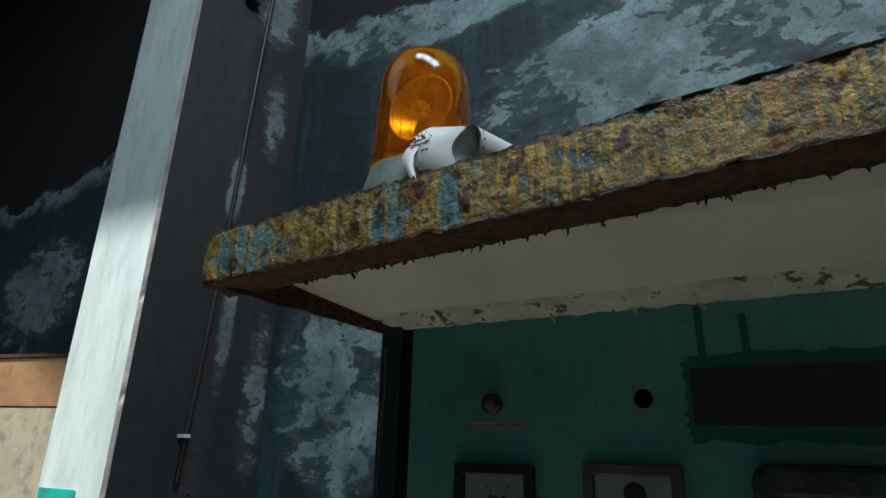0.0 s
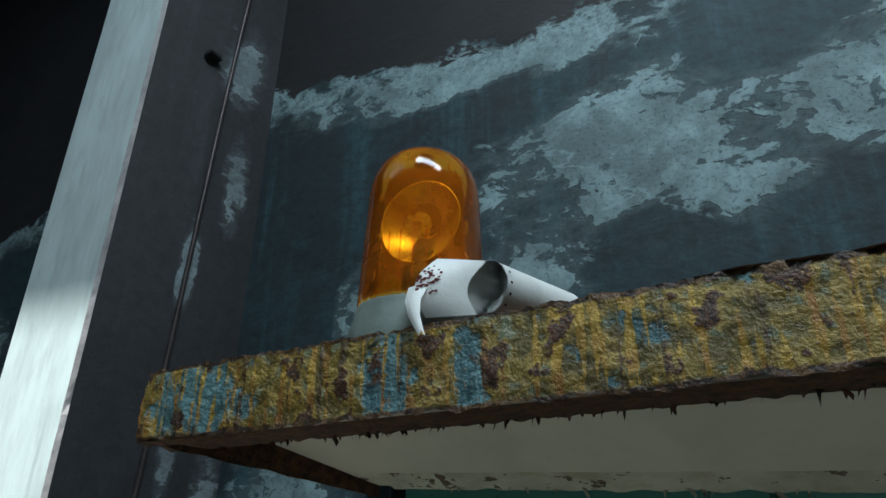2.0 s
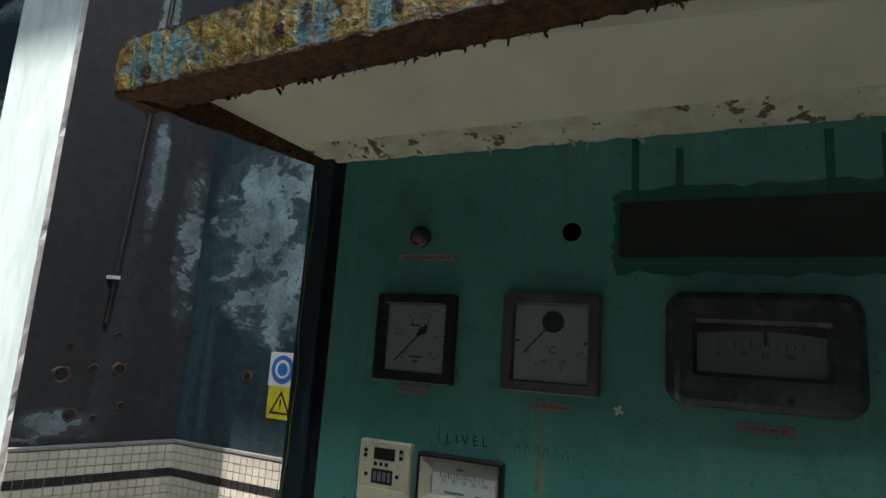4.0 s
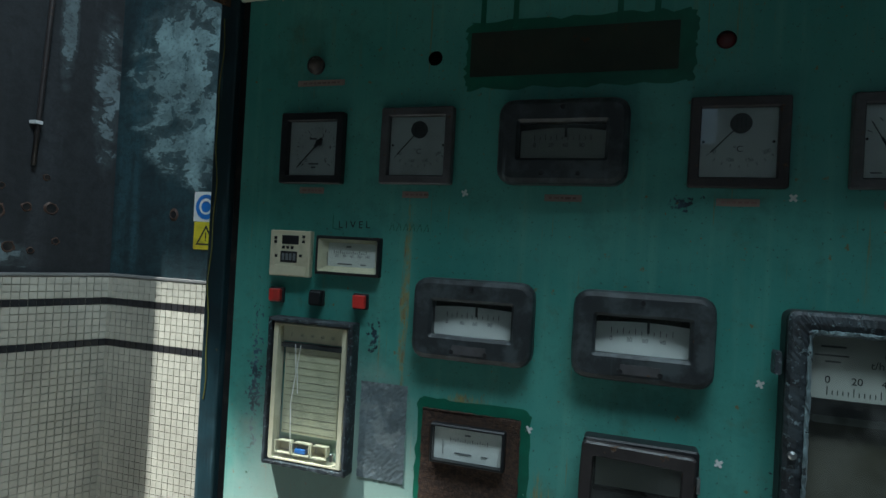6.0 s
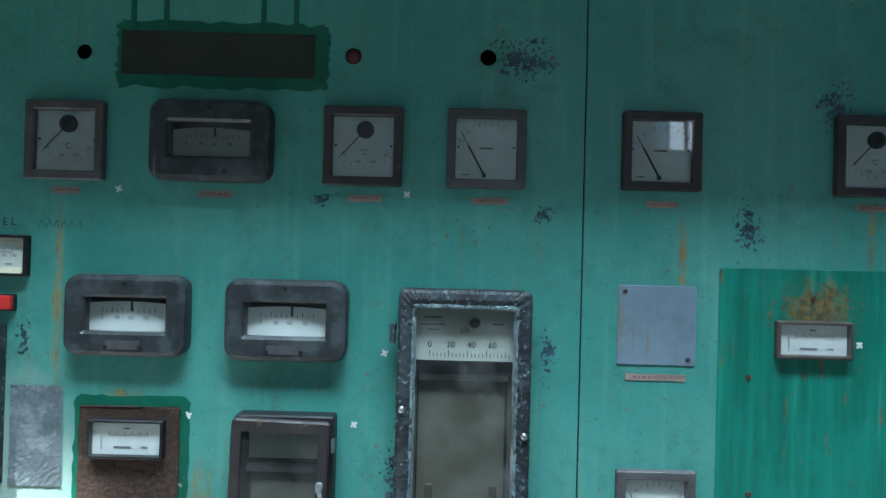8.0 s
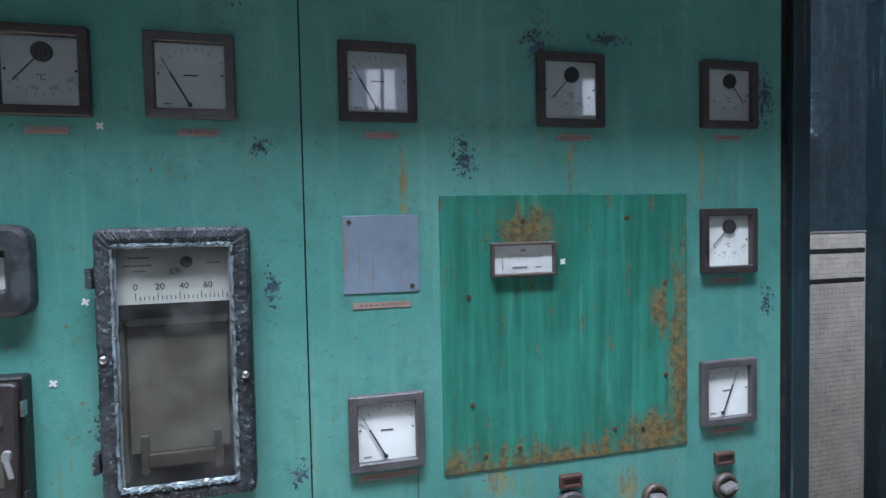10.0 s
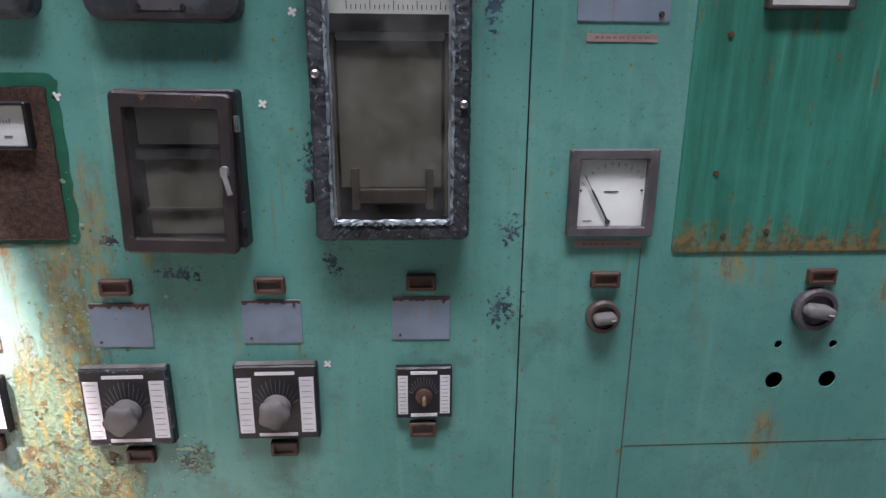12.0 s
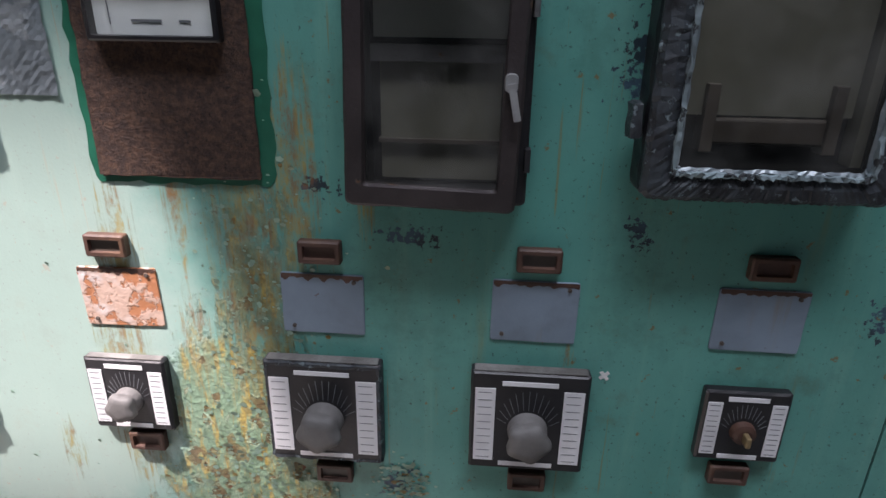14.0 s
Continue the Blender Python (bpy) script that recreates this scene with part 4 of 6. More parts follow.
v = [bm.verts.new(p) for p in ((LX0, LY, 2.187), (LX1, LY, 2.205), (LX1, YW, 2.20), (0.052, YW, 2.187), (0.052, 0, 2.187))]
bm.faces.new(v)
part("top_sheet", bm, RUST, can)
# sloping soffit and its peeling rear strip
bm = bmesh.new()
q = [(-0.165, -0.212, 2.140), (LX1, -0.212, 2.235), (LX1, -0.05, 2.058), (0.012, -0.05, 2.058)]
bm.faces.new([bm.verts.new(p) for p in q])
part("soffit", bm, SOFFIT, can, "smooth cream soffit")
bm = bmesh.new()
lo = [(0.012 + (LX1 - 0.012) * i / 300, -0.05, 2.058) for i in range(301)]
hi = [(0.055 + (LX1 - 0.055) * i / 300, -0.001, 2.036 + 0.004 * noise.noise(Vector((i * 0.3, 1, 5)))) for i in range(301)]
va, vb = [bm.verts.new(p) for p in lo], [bm.verts.new(p) for p in hi]
for i in range(300):
    bm.faces.new((va[i], va[i + 1], vb[i + 1], vb[i]))
part("soffit_strip", bm, SOFFIT_EDGE, can, "peeling cream rear strip")


def flakes(name, count, x0, x1, y, zf, size, material, parent, label):
    """Curled paint flakes that hang from an edge."""
    bm = bmesh.new()
    for _ in range(count):
        x, w, h = random.uniform(x0, x1), random.uniform(0.3, 1) * size, random.uniform(0.3, 1.2) ** 2 * size * 1.3
        z, yy, s = zf(x) + 0.003, y + random.uniform(-0.006, 0.012), random.uniform(-0.6, 0.6)
        a = [bm.verts.new(p) for p in ((x - w / 2, yy, z), (x + w / 2, yy + 0.3 * w, z), (x + w / 2 * 0.7 + s * h, yy + random.uniform(-0.5, 0.5) * h, z - h * 0.6), (x + s * h, yy + random.uniform(-0.4, 0.4) * h, z - h))]
        bm.faces.new((a[0], a[1], a[2]))
        bm.faces.new((a[0], a[2], a[3]))
    return tagged(part(name, bm, material, parent), label, kind="stuff")


flakes("paint_flake", 520, LX0 + 0.1, LX1, LY + 0.058, lambda x: lip_z(x, 0) - 0.008, 0.0075, RUST, can, "dark ragged paint flakes along the edge")
flakes("paint_flake", 26, LX0 + 0.4, 2.2, LY + 0.058, lambda x: lip_z(x, 0) - 0.008, 0.017, BLACK, can, "larger dark paint flakes")
flakes("paint_flake", 160, 0.1, 2.45, -0.004, lambda x: 2.037, 0.010, SOFFIT_EDGE, can, "cream paint flakes over the panel")


def curled_scales(count, areas, material, parent, label):
    """Small curled paint scales standing off the sheet in the flaking fields."""
    bm = bmesh.new()
    for _ in range(count):
        cx, cz, rx, rz = random.choice(areas)
        x, z = random.gauss(cx, rx), random.gauss(cz, rz)
        s, a = random.uniform(0.0013, 0.0044) * random.choice((1, 1, 1, 1.5)), random.uniform(0, 6.3)
        lift = random.uniform(0.12, 0.50) * s
        ring = [(s * random.uniform(0.6, 1.0) * math.cos(a + k * 1.26), s * random.uniform(0.5, 1.0) * math.sin(a + k * 1.26)) for k in range(5)]
        bm.faces.new([bm.verts.new((x + p, -0.0004 - lift * max(0.0, 0.5 + q / s), z + q)) for p, q in ring])
    return tagged(part("paint_scale", bm, material, parent), label, kind="stuff")


random.seed(91)
FIELDS = ((0.655, 0.62, 0.06, 0.12), (0.655, 0.58, 0.07, 0.06), (0.69, 0.88, 0.04, 0.10), (0.58, 0.40, 0.13, 0.07), (0.655, 0.56, 0.06, 0.07), (0.66, 0.66, 0.04, 0.10), (0.86, 0.60, 0.02, 0.02))
curled_scales(1100, FIELDS, SCALE_PALE, cab, "curled pale teal paint scales")
curled_scales(120, FIELDS, SCALE_RUST, cab, "curled brown rust scales")
curled_scales(40, ((0.25, 0.9, 0.10, 0.25), (0.5, 0.5, 0.3, 0.1)), SCALE_PALE, cab, "scattered pale paint scales")


# ---- instruments on the panel ----
def label_strip(x, z, w, h=0.012):
    ob = thing("label_strip", x, 0, z, "faded pinkish label strip stuck on the panel", "label", "label strips")
    part("tape", loft([rr(w, h, 0.001, 0.0, m=4, jit=0.0004), rr(w, h, 0.001, -0.0012, m=4, jit=0.0004)], False, True), PINK_TAPE, ob)
    bm = bmesh.new()
    k = -w * 0.38
    while k < w * 0.36:
        s = random.uniform(0.004, 0.010)
        box(bm, k, k + s, -0.0016, -0.0011, -0.0018, 0.0018)
        k += s + 0.003
    tagged(part("writing", bm, TAPE_INK, ob), kind="stuff")
    return ob


def gauge_case(ob, size, bezel, depth=0.014, rim=0.0165, glass=GLASS):
    """Bezel, dial and pane of a square gauge; returns the width of the opening."""
    w = size - 2 * rim
    part("bezel", loft([rr(size, size, 0.004, 0.0, m=6), rr(size, size, 0.004, -depth + 0.002, m=6, jit=0.0004), rr(size - 0.004, size - 0.004, 0.003, -depth, m=6), rr(w + 0.004, w + 0.004, 0.002, -depth, m=6), rr(w, w, 0.002, -depth + 0.003, m=6), rr(w, w, 0.002, -0.001, m=6)]), bezel, ob)
    part("dial", loft([rr(w + 0.002, w + 0.002, 0.002, -0.0015)], True), DIAL, ob, "off-white dial")
    g = part("pane", loft([rr(w, w, 0.001, -depth + 0.0045)], True), glass, ob)
    g.visible_shadow = False
    return w


def pressure_gauge(x, z, size, bezel, label):
    ob = thing("pressure_gauge", x, 0, z, label, "gauge", "gauges in the upper row")
    w = gauge_case(ob, size, bezel)
    y = -0.002
    cx, cz, r = 0.006, -0.002, 0.040
    bm = bmesh.new()
    for i in range(26):
        a = radians(225 - i * 270 / 25)
        r0 = r + (0.002 if i % 5 else -0.001)
        bar(bm, cx + r0 * math.cos(a), cz + r0 * math.sin(a), cx + (r + 0.005) * math.cos(a), cz + (r + 0.005) * math.sin(a), 0.0009 if i % 5 else 0.0014, y, 0.0004)
    part("scale", bm, INK, ob)
    for i, d in enumerate("012345"):
        a = radians(225 - i * 54)
        lettering(d, 0.011, cx + 0.031 * math.cos(a), y - 0.0006, cz + 0.031 * math.sin(a), INK, ob, "numeral")
    for xa, xb, zz in ((-0.010, 0.006, 0.020), (-0.010, 0.012, -0.030), (-0.004, 0.006, -0.037)):
        part("writing", bar(bmesh.new(), xa, zz, xb, zz, 0.003, y, 0.0004), INK_SOFT, ob)
    bm = bmesh.new()
    bar(bm, 0.012, 0.012, -0.035, -0.038, 0.002, -0.005, 0.001)
    bar(bm, 0.020, 0.020, 0.003, 0.003, 0.007, -0.005, 0.001)
    loft([circ(0.006, -0.0015, 0.012, 0.012, 14), circ(0.006, -0.0068, 0.012, 0.012, 14)], False, True, bm=bm)
    part("needle", bm, INK, ob, "black needle")
    return ob


def temperature_gauge(x, z, size, bezel, label, tip=(-0.040, -0.016), group="gauges in the upper row", glass=GLASS):
    """Gauge with a black pivot disc near the top and a scale along the bottom."""
    ob = thing("temperature_gauge", x, 0, z, label, "gauge", group)
    w = gauge_case(ob, size, bezel, glass=glass)
    y, px, pz = -0.002, 0.003, 0.031
    bm = bmesh.new()
    for i in range(13):
        a = radians(205 + i * 130 / 12)
        r = 0.066
        if abs(r * math.cos(a)) < w / 2 - 0.006 and r * math.sin(a) + pz > -w / 2 + 0.003:
            bar(bm, px + r * math.cos(a), pz + r * math.sin(a), px + (r + 0.005) * math.cos(a), pz + (r + 0.005) * math.sin(a), 0.001, y, 0.0004)
    part("scale", bm, INK_SOFT, ob)
    for i in range(4):
        a = radians(228 + i * 84 / 3)
        lettering("50 100 150 200".split()[i], 0.0085, px + 0.058 * math.cos(a), y - 0.0006, pz + 0.060 * math.sin(a), INK_SOFT, ob, "numeral", tilt=-(228 + i * 28 - 270) * 0.6)
    lettering("\u00b0C", 0.014, 0.0, y - 0.0006, -0.010, INK, ob, "unit_mark")
    bm = bmesh.new()
    loft([circ(0.016, -0.0016, px, pz), circ(0.016, -0.006, px, pz), circ(0.013, -0.007, px, pz)], False, True, bm=bm)
    part("pivot_disc", bm, BLACK, ob, "black pivot disc")
    bm = bmesh.new()
    for k in (-0.006, 0, 0.006):
        box(bm, px + k - 0.0015, px + k + 0.0015, -0.0078, -0.0068, pz - 0.008, pz + 0.008)
    part("vent", bm, BLACK_GAP, ob)
    bm = bar(bmesh.new(), px, pz, tip[0], tip[1], 0.0019, -0.0045, 0.0008)
    part("needle", bm, INK, ob, "black needle")
    for sx in (-1, 1):
        part("dial_screw", loft([circ(0.0022, -0.0016, sx * (w / 2 - 0.005), 0.002, 10), circ(0.0022, -0.003, sx * (w / 2 - 0.005), 0.002, 10)], False, True), BLACK, ob)
    return ob


def quadrant_gauge(x, z, size, bezel, label, tail=(-0.003, -0.048), tip=(-0.033, 0.006), group="gauges in the upper row", glass=GLASS):
    """Gauge with a corner pivot and an arc of marks near the top."""
    ob = thing("quadrant_gauge", x, 0, z, label, "gauge", group)
    w = gauge_case(ob, size, bezel, glass=glass)
    y = -0.002
    bm = bmesh.new()
    for i in range(11):
        a = radians(152 - i * 112 / 10)
        r0 = 0.055 if i % 2 == 0 else 0.058
        X, Z = 0.004 + r0 * math.cos(a), -0.012 + r0 * math.sin(a)
        bar(bm, X, Z, 0.004 + 0.062 * math.cos(a), -0.012 + 0.062 * math.sin(a), 0.0012, y, 0.0004)
    part("scale", bm, INK_SOFT, ob)
    part("writing", bar(bmesh.new(), -0.012, 0.002, 0.012, 0.002, 0.0025, y, 0.0004), HOLDER, ob)
    part("writing", bar(bmesh.new(), -0.045, -0.047, -0.030, -0.047, 0.002, y, 0.0004), INK_SOFT, ob)
    bm = bar(bmesh.new(), tail[0], tail[1], tip[0], tip[1], 0.0034, -0.0045, 0.001)
    bar(bm, tail[0], tail[1], tail[0] + (tip[0] - tail[0]) * 1.45, tail[1] + (tip[1] - tail[1]) * 1.45, 0.0012, -0.0042, 0.0006)
    loft([circ(0.004, -0.0016, tail[0], tail[1], 12), circ(0.004, -0.006, tail[0], tail[1], 12)], False, True, bm=bm)
    part("needle", bm, INK, ob, "black needle")
    for sx in (-1, 1):
        part("dial_screw", loft([circ(0.002, -0.0016, sx * (w / 2 - 0.005), 0.004, 10), circ(0.002, -0.003, sx * (w / 2 - 0.005), 0.004, 10)], False, True), BLACK, ob)
    return ob


pressure_gauge(0.258, 1.727, 0.141, BLACK, "black-framed square pressure gauge with a white dial")
temperature_gauge(0.480, 1.731, 0.144, GREY_BEZEL, "brown-grey square temperature gauge with a black pivot", glass=GLASS_MATT)
temperature_gauge(1.026, 1.734, 0.145, BROWN_BEZEL, "dark-framed square temperature gauge with a clean pane")
quadrant_gauge(1.252, 1.735, 0.145, GREY_BEZEL, "brown-grey square gauge with a slanting black needle", glass=GLASS_MATT)
quadrant_gauge(1.575, 1.739, 0.145, BROWN_BEZEL, "dark-framed square gauge with a rust run below")
temperature_gauge(1.970, 1.740, 0.149, BROWN_BEZEL, "dark-framed square gauge with a glossy pane")
temperature_gauge(2.353, 1.744, 0.145, BROWN_BEZEL, "rusty-framed square gauge near the panel's end", tip=(0.036, -0.013))
temperature_gauge(2.352, 1.424, 0.144, BROWN_BEZEL, "dark-framed square gauge below another one", tip=(-0.040, -0.010), group="gauges at the panel's end")
quadrant_gauge(2.350, 1.086, 0.145, GREY_BEZEL, "pale grey square gauge above a rotary knob", tail=(-0.012, -0.048), tip=(0.014, 0.016), group="gauges at the panel's end")
quadrant_gauge(1.577, 1.082, 0.144, GREY_BEZEL, "pale grey square gauge with a slanting needle", glass=GLASS_MATT)

for x, z, w in ((0.266, 1.859, 0.105), (0.258, 1.644, 0.055), (0.480, 1.640, 0.052), (0.755, 1.640, 0.064), (1.030, 1.639, 0.063), (1.261, 1.640, 0.067), (1.580, 1.642, 0.060),
                (1.977, 1.645, 0.077), (2.353, 1.652, 0.070), (1.575, 1.323, 0.111), (1.579, 0.995, 0.115), (2.352, 1.336, 0.075), (2.350, 0.998, 0.085)):
    label_strip(x, z, w)


def edge_meter(x, z, label, plate=False, pointer=0.0):
    """Horizontal profile meter in a thick rounded case."""
    ob = thing("profile_meter", x, 0, z, label, "meter", "rounded profile meters")
    W, H = 0.222, 0.148
    w, h, oz = 0.146, 0.062, 0.002
    part("case", loft([rr(W, H, 0.026, 0.0, m=5), rr(W, H, 0.026, -0.018, m=5, jit=0.0005), rr(W - 0.006, H - 0.006, 0.024, -0.025, m=5), rr(W - 0.020, H - 0.020, 0.018, -0.028, m=5),
                       rr(w + 0.010, h + 0.010, 0.005, -0.028, 0, oz, m=5), rr(w, h, 0.003, -0.022, 0, oz, m=5), rr(w, h, 0.003, -0.001, 0, oz, m=5)]), BAKELITE, ob, smooth=False)
    bm = bmesh.new()
    n = 12
    a = [bm.verts.new((-w / 2 + w * i / n, -0.006 - 0.006 * math.sin(math.pi * i / n), oz - h / 2)) for i in range(n + 1)]
    b = [bm.verts.new((-w / 2 + w * i / n, -0.006 - 0.006 * math.sin(math.pi * i / n), oz + h / 2 - 0.012 + 0.004 * math.sin(math.pi * i / n))) for i in range(n + 1)]
    for i in range(n):
        bm.faces.new((a[i], a[i + 1], b[i + 1], b[i]))
    part("dial", bm, DIAL, ob, "curved white dial", smooth=True)
    part("backing", loft([rr(w, h, 0.003, -0.002, 0, oz)], True), BLACK_GAP, ob)
    bm = bmesh.new()
    for i in range(11):
        X = -0.048 + i * 0.0096
        yy = -0.0065 - 0.006 * math.sin(math.pi * (X + w / 2) / w)
        bar(bm, X, oz + 0.002, X, oz + (0.012 if i % 2 == 0 else 0.008), 0.001, yy, 0.0004)
    part("scale", bm, INK, ob)
    for X, s in ((-0.048, "0"), (-0.019, "30"), (0.006, "60"), (0.033, "90")):
        yy = -0.0072 - 0.006 * math.sin(math.pi * (X + w / 2) / w)
        lettering(s, 0.010, X, yy, oz - 0.007, INK_SOFT, ob, "numeral")
    bm = bar(bmesh.new(), pointer, oz + 0.026, pointer, oz + 0.006, 0.004, -0.014, 0.001)
    part("needle", bm, INK, ob, "black pointer")
    g = part("pane", loft([rr(w, h, 0.002, -0.0205, 0, oz)], True), GLASS_DIRTY if not plate else GLASS, ob)
    g.visible_shadow = False
    for sx, sz in ((-0.031, -0.056), (0.031, -0.056), (0.0, 0.058)):
        part("case_screw", loft([circ(0.0042, -0.027, sx, sz, 12), circ(0.0042, -0.030, sx, sz, 12), circ(0.0018, -0.0295, sx, sz, 12)], False, True), BLACK, ob)
    if plate:
        part("name_plate", loft([rr(0.062, 0.016, 0.002, -0.0275, 0, -0.052), rr(0.062, 0.016, 0.002, -0.029, 0, -0.052)], False, True), GREY_BEZEL, ob, "small grey name plate")
    return ob


edge_meter(0.750, 1.735, "brown-black rounded profile meter with a white scale", pointer=0.006)
edge_meter(0.607, 1.414, "grey dusty rounded profile meter with a plate", True, 0.008)
edge_meter(0.896, 1.412, "grey dusty rounded profile meter beside its twin", True, 0.010)


def small_meter(x, z, w, h, label, frame_mat, inset=0.012, tint=DIAL, bold=True):
    """Flat rectangular moving-coil meter."""
    ob = thing("panel_meter", x, 0, z, label, "meter")
    part("frame", loft([rr(w, h, 0.003, 0.0, m=4), rr(w, h, 0.003, -0.012, m=4), rr(w - 0.004, h - 0.004, 0.002, -0.014, m=4), rr(w - 0.010, h - 0.010, 0.002, -0.014, m=4), rr(w - inset, h - inset, 0.002, -0.003, m=4)]), frame_mat, ob)
    part("dial", loft([rr(w - inset + 0.004, h - inset + 0.004, 0.002, -0.0035)], True), tint, ob, "white dial")
    bm = bmesh.new()
    for i in range(16):
        X = -0.032 + i * 0.0046
        bar(bm, X, 0.004, X, 0.011 if i % 3 == 0 else 0.008, 0.001, -0.004, 0.0004)
    part("scale", bm, INK if bold else INK_SOFT, ob)
    bm = bmesh.new()
    bar(bm, -0.024, -0.016, 0.008, -0.016, 0.0028, -0.004, 0.0004)
    bar(bm, 0.026, -0.016, 0.038, -0.016, 0.0022, -0.004, 0.0004)
    bar(bm, -0.006, 0.018, 0.005, 0.018, 0.003, -0.004, 0.0004)
    part("writing", bm, INK_SOFT, ob)
    bm = bar(bmesh.new(), -0.045, -0.020, -0.046, 0.006, 0.0012, -0.006, 0.0005)
    part("needle", bm, INK_SOFT, ob)
    g = part("pane", loft([rr(w - 0.010, h - 0.010, 0.002, -0.0132)], True), GLASS, ob)
    g.visible_shadow = False
    return ob


# recess meter with a cream inner box
m1 = small_meter(0.350, 1.517, 0.138, 0.076, "cream-lined rectangular level meter in a black frame", BLACK, 0.018)
part("inner_liner", loft([rr(0.126, 0.064, 0.003, -0.0135), rr(0.102, 0.046, 0.003, -0.004, 0.006, 0.002)]), CREAM, m1, "yellowed cream liner")
for i, s in enumerate(("20", "40", "60", "80", "100")):
    lettering(s, 0.0075, -0.026 + i * 0.0165, -0.0048, 0.0, INK_SOFT, m1, "numeral")

# hand-scratched word
wd = thing("scratched_writing", 0.356, 0, 1.578, "dark hand-scratched word on the teal paint", "writing")
lettering("L I V E L", 0.020, 0.0, -0.0006, 0, BLACK, wd, "word", tilt=-2)
part("scratch", bar(bmesh.new(), -0.046, 0.018, -0.046, -0.008, 0.0014, -0.0002, 0.0005), GREEN_PATCH, wd)
part("scratch", bar(bmesh.new(), -0.046, -0.008, -0.028, -0.010, 0.0014, -0.0002, 0.0005), GREEN_PATCH, wd)
for k in range(6):
    X = 0.075 + k * 0.014
    part("scratch", bar(bmesh.new(), X, -0.008, X + 0.006, 0.006, 0.001, -0.0002, 0.0004), GREEN_PATCH, wd)
    part("scratch", bar(bmesh.new(), X + 0.007, 0.006, X + 0.010, -0.007, 0.001, -0.0002, 0.0004), GREEN_PATCH, wd)

# small electronic controller
ct = thing("process_controller", 0.223, 0, 1.516, "cream process controller with two dark displays", "controller")
part("body", loft([rr(0.092, 0.092, 0.003, 0.0), rr(0.092, 0.092, 0.003, -0.012), rr(0.088, 0.088, 0.003, -0.014)], False, True), CREAM, ct)
part("display", cube(-0.018, 0.020, -0.0152, -0.013, 0.018, 0.036, bevel=0.001), BLACK, ct, "dark display window")
part("display", cube(-0.020, 0.018, -0.0152, -0.013, -0.018, 0.004, bevel=0.001), BLACK, ct, "dark thumbwheel display")
for k in range(4):
    part("digit_wheel", cube(-0.016 + k * 0.0085, -0.0105 + k * 0.0085, -0.0162, -0.0150, -0.014, 0.000), INK_SOFT, ct)
for X, Z in ((-0.033, 0.030), (-0.033, 0.022), (0.031, 0.034), (0.031, 0.024), (0.026, -0.004), (-0.030, -0.006), (-0.014, 0.0115), (-0.004, 0.0115), (0.006, 0.0115)):
    part("button", cube(X - 0.003, X + 0.003, -0.0155, -0.0135, Z - 0.0028, Z + 0.0028, bevel=0.0006), BLACK, ct)
part("lower_cover", loft([rr(0.082, 0.018, 0.002, -0.0138, 0, -0.034), rr(0.082, 0.018, 0.002, -0.0165, 0, -0.034)], False, True), CREAM, ct)

# square signal lamps
for x, mat_, lab in ((0.194, RED, "square red signal lamp in a dark socket"), (0.285, BLACK, "square black signal lamp with grimy edges"), (0.381, RED, "square red signal lamp in a dark socket")):
    ob = thing("signal_lamp", x, 0, 1.431, lab, "signal lamp", "signal lamps")
    part("socket", loft([rr(0.031, 0.031, 0.003, 0), rr(0.031, 0.031, 0.003, -0.006), rr(0.027, 0.027, 0.002, -0.007)], False, True), BLACK, ob)
    part("cap", loft([rr(0.025, 0.025, 0.003, -0.006), rr(0.025, 0.025, 0.003, -0.015), rr(0.021, 0.021, 0.002, -0.0165)], False, True), mat_, ob)

# round pilot lamp, unlit
ob = thing("pilot_lamp", 0.254, 0, 1.894, "dark unlit round pilot lamp above a strip", "signal lamp")
part("ring", loft([circ(0.018, 0), circ(0.018, -0.008), circ(0.014, -0.012), circ(0.012, -0.004)], False, False), BROWN_BEZEL, ob)
part("lens", loft([circ(0.013, -0.004), circ(0.0125, -0.012), circ(0.008, -0.017)], False, True), KNOB_DARK, ob, smooth=True)

ob = thing("pilot_lamp", 1.002, 0.004, 1.902, "dark red pilot lamp sunk in a round hole", "signal lamp")
part("lens", loft([circ(0.0145, 0.004), circ(0.0145, 0.0), circ(0.011, -0.003), circ(0.005, -0.0045)], True, True), worn("dark_red_lens", (0.10, 0.012, 0.012), 0.3), ob, smooth=True)

# over-painted patch with a brown field
ob = thing("painted_patch", 0.761, 0, 1.896, "dark green paint patch round a bare brown field", "paint patch")
random.seed(21)
part("green_field", loft([rr(0.393, 0.121, 0.012, -0.0002, m=16, jit=0.0045)], True), GREEN_PATCH, ob)
for v_ in ob.children[0].data.vertices:
    v_.co.y = -0.0008
part("brown_field", loft([rr(0.357, 0.081, 0.002, -0.0014, -0.008, 0.002), rr(0.357, 0.081, 0.002, -0.0022, -0.008, 0.002)], False, True), FIELD_DARK, ob, "dark olive bare field")
for X, ln in ((-0.165, 0.10), (-0.105, 0.075), (0.075, 0.085), (0.135, 0.075)):
    part("paint_run", cube(X - 0.006, X + 0.004, -0.0012, 0, 0.045, 0.045 + ln, bevel=0.0005), GREEN_PATCH, ob)

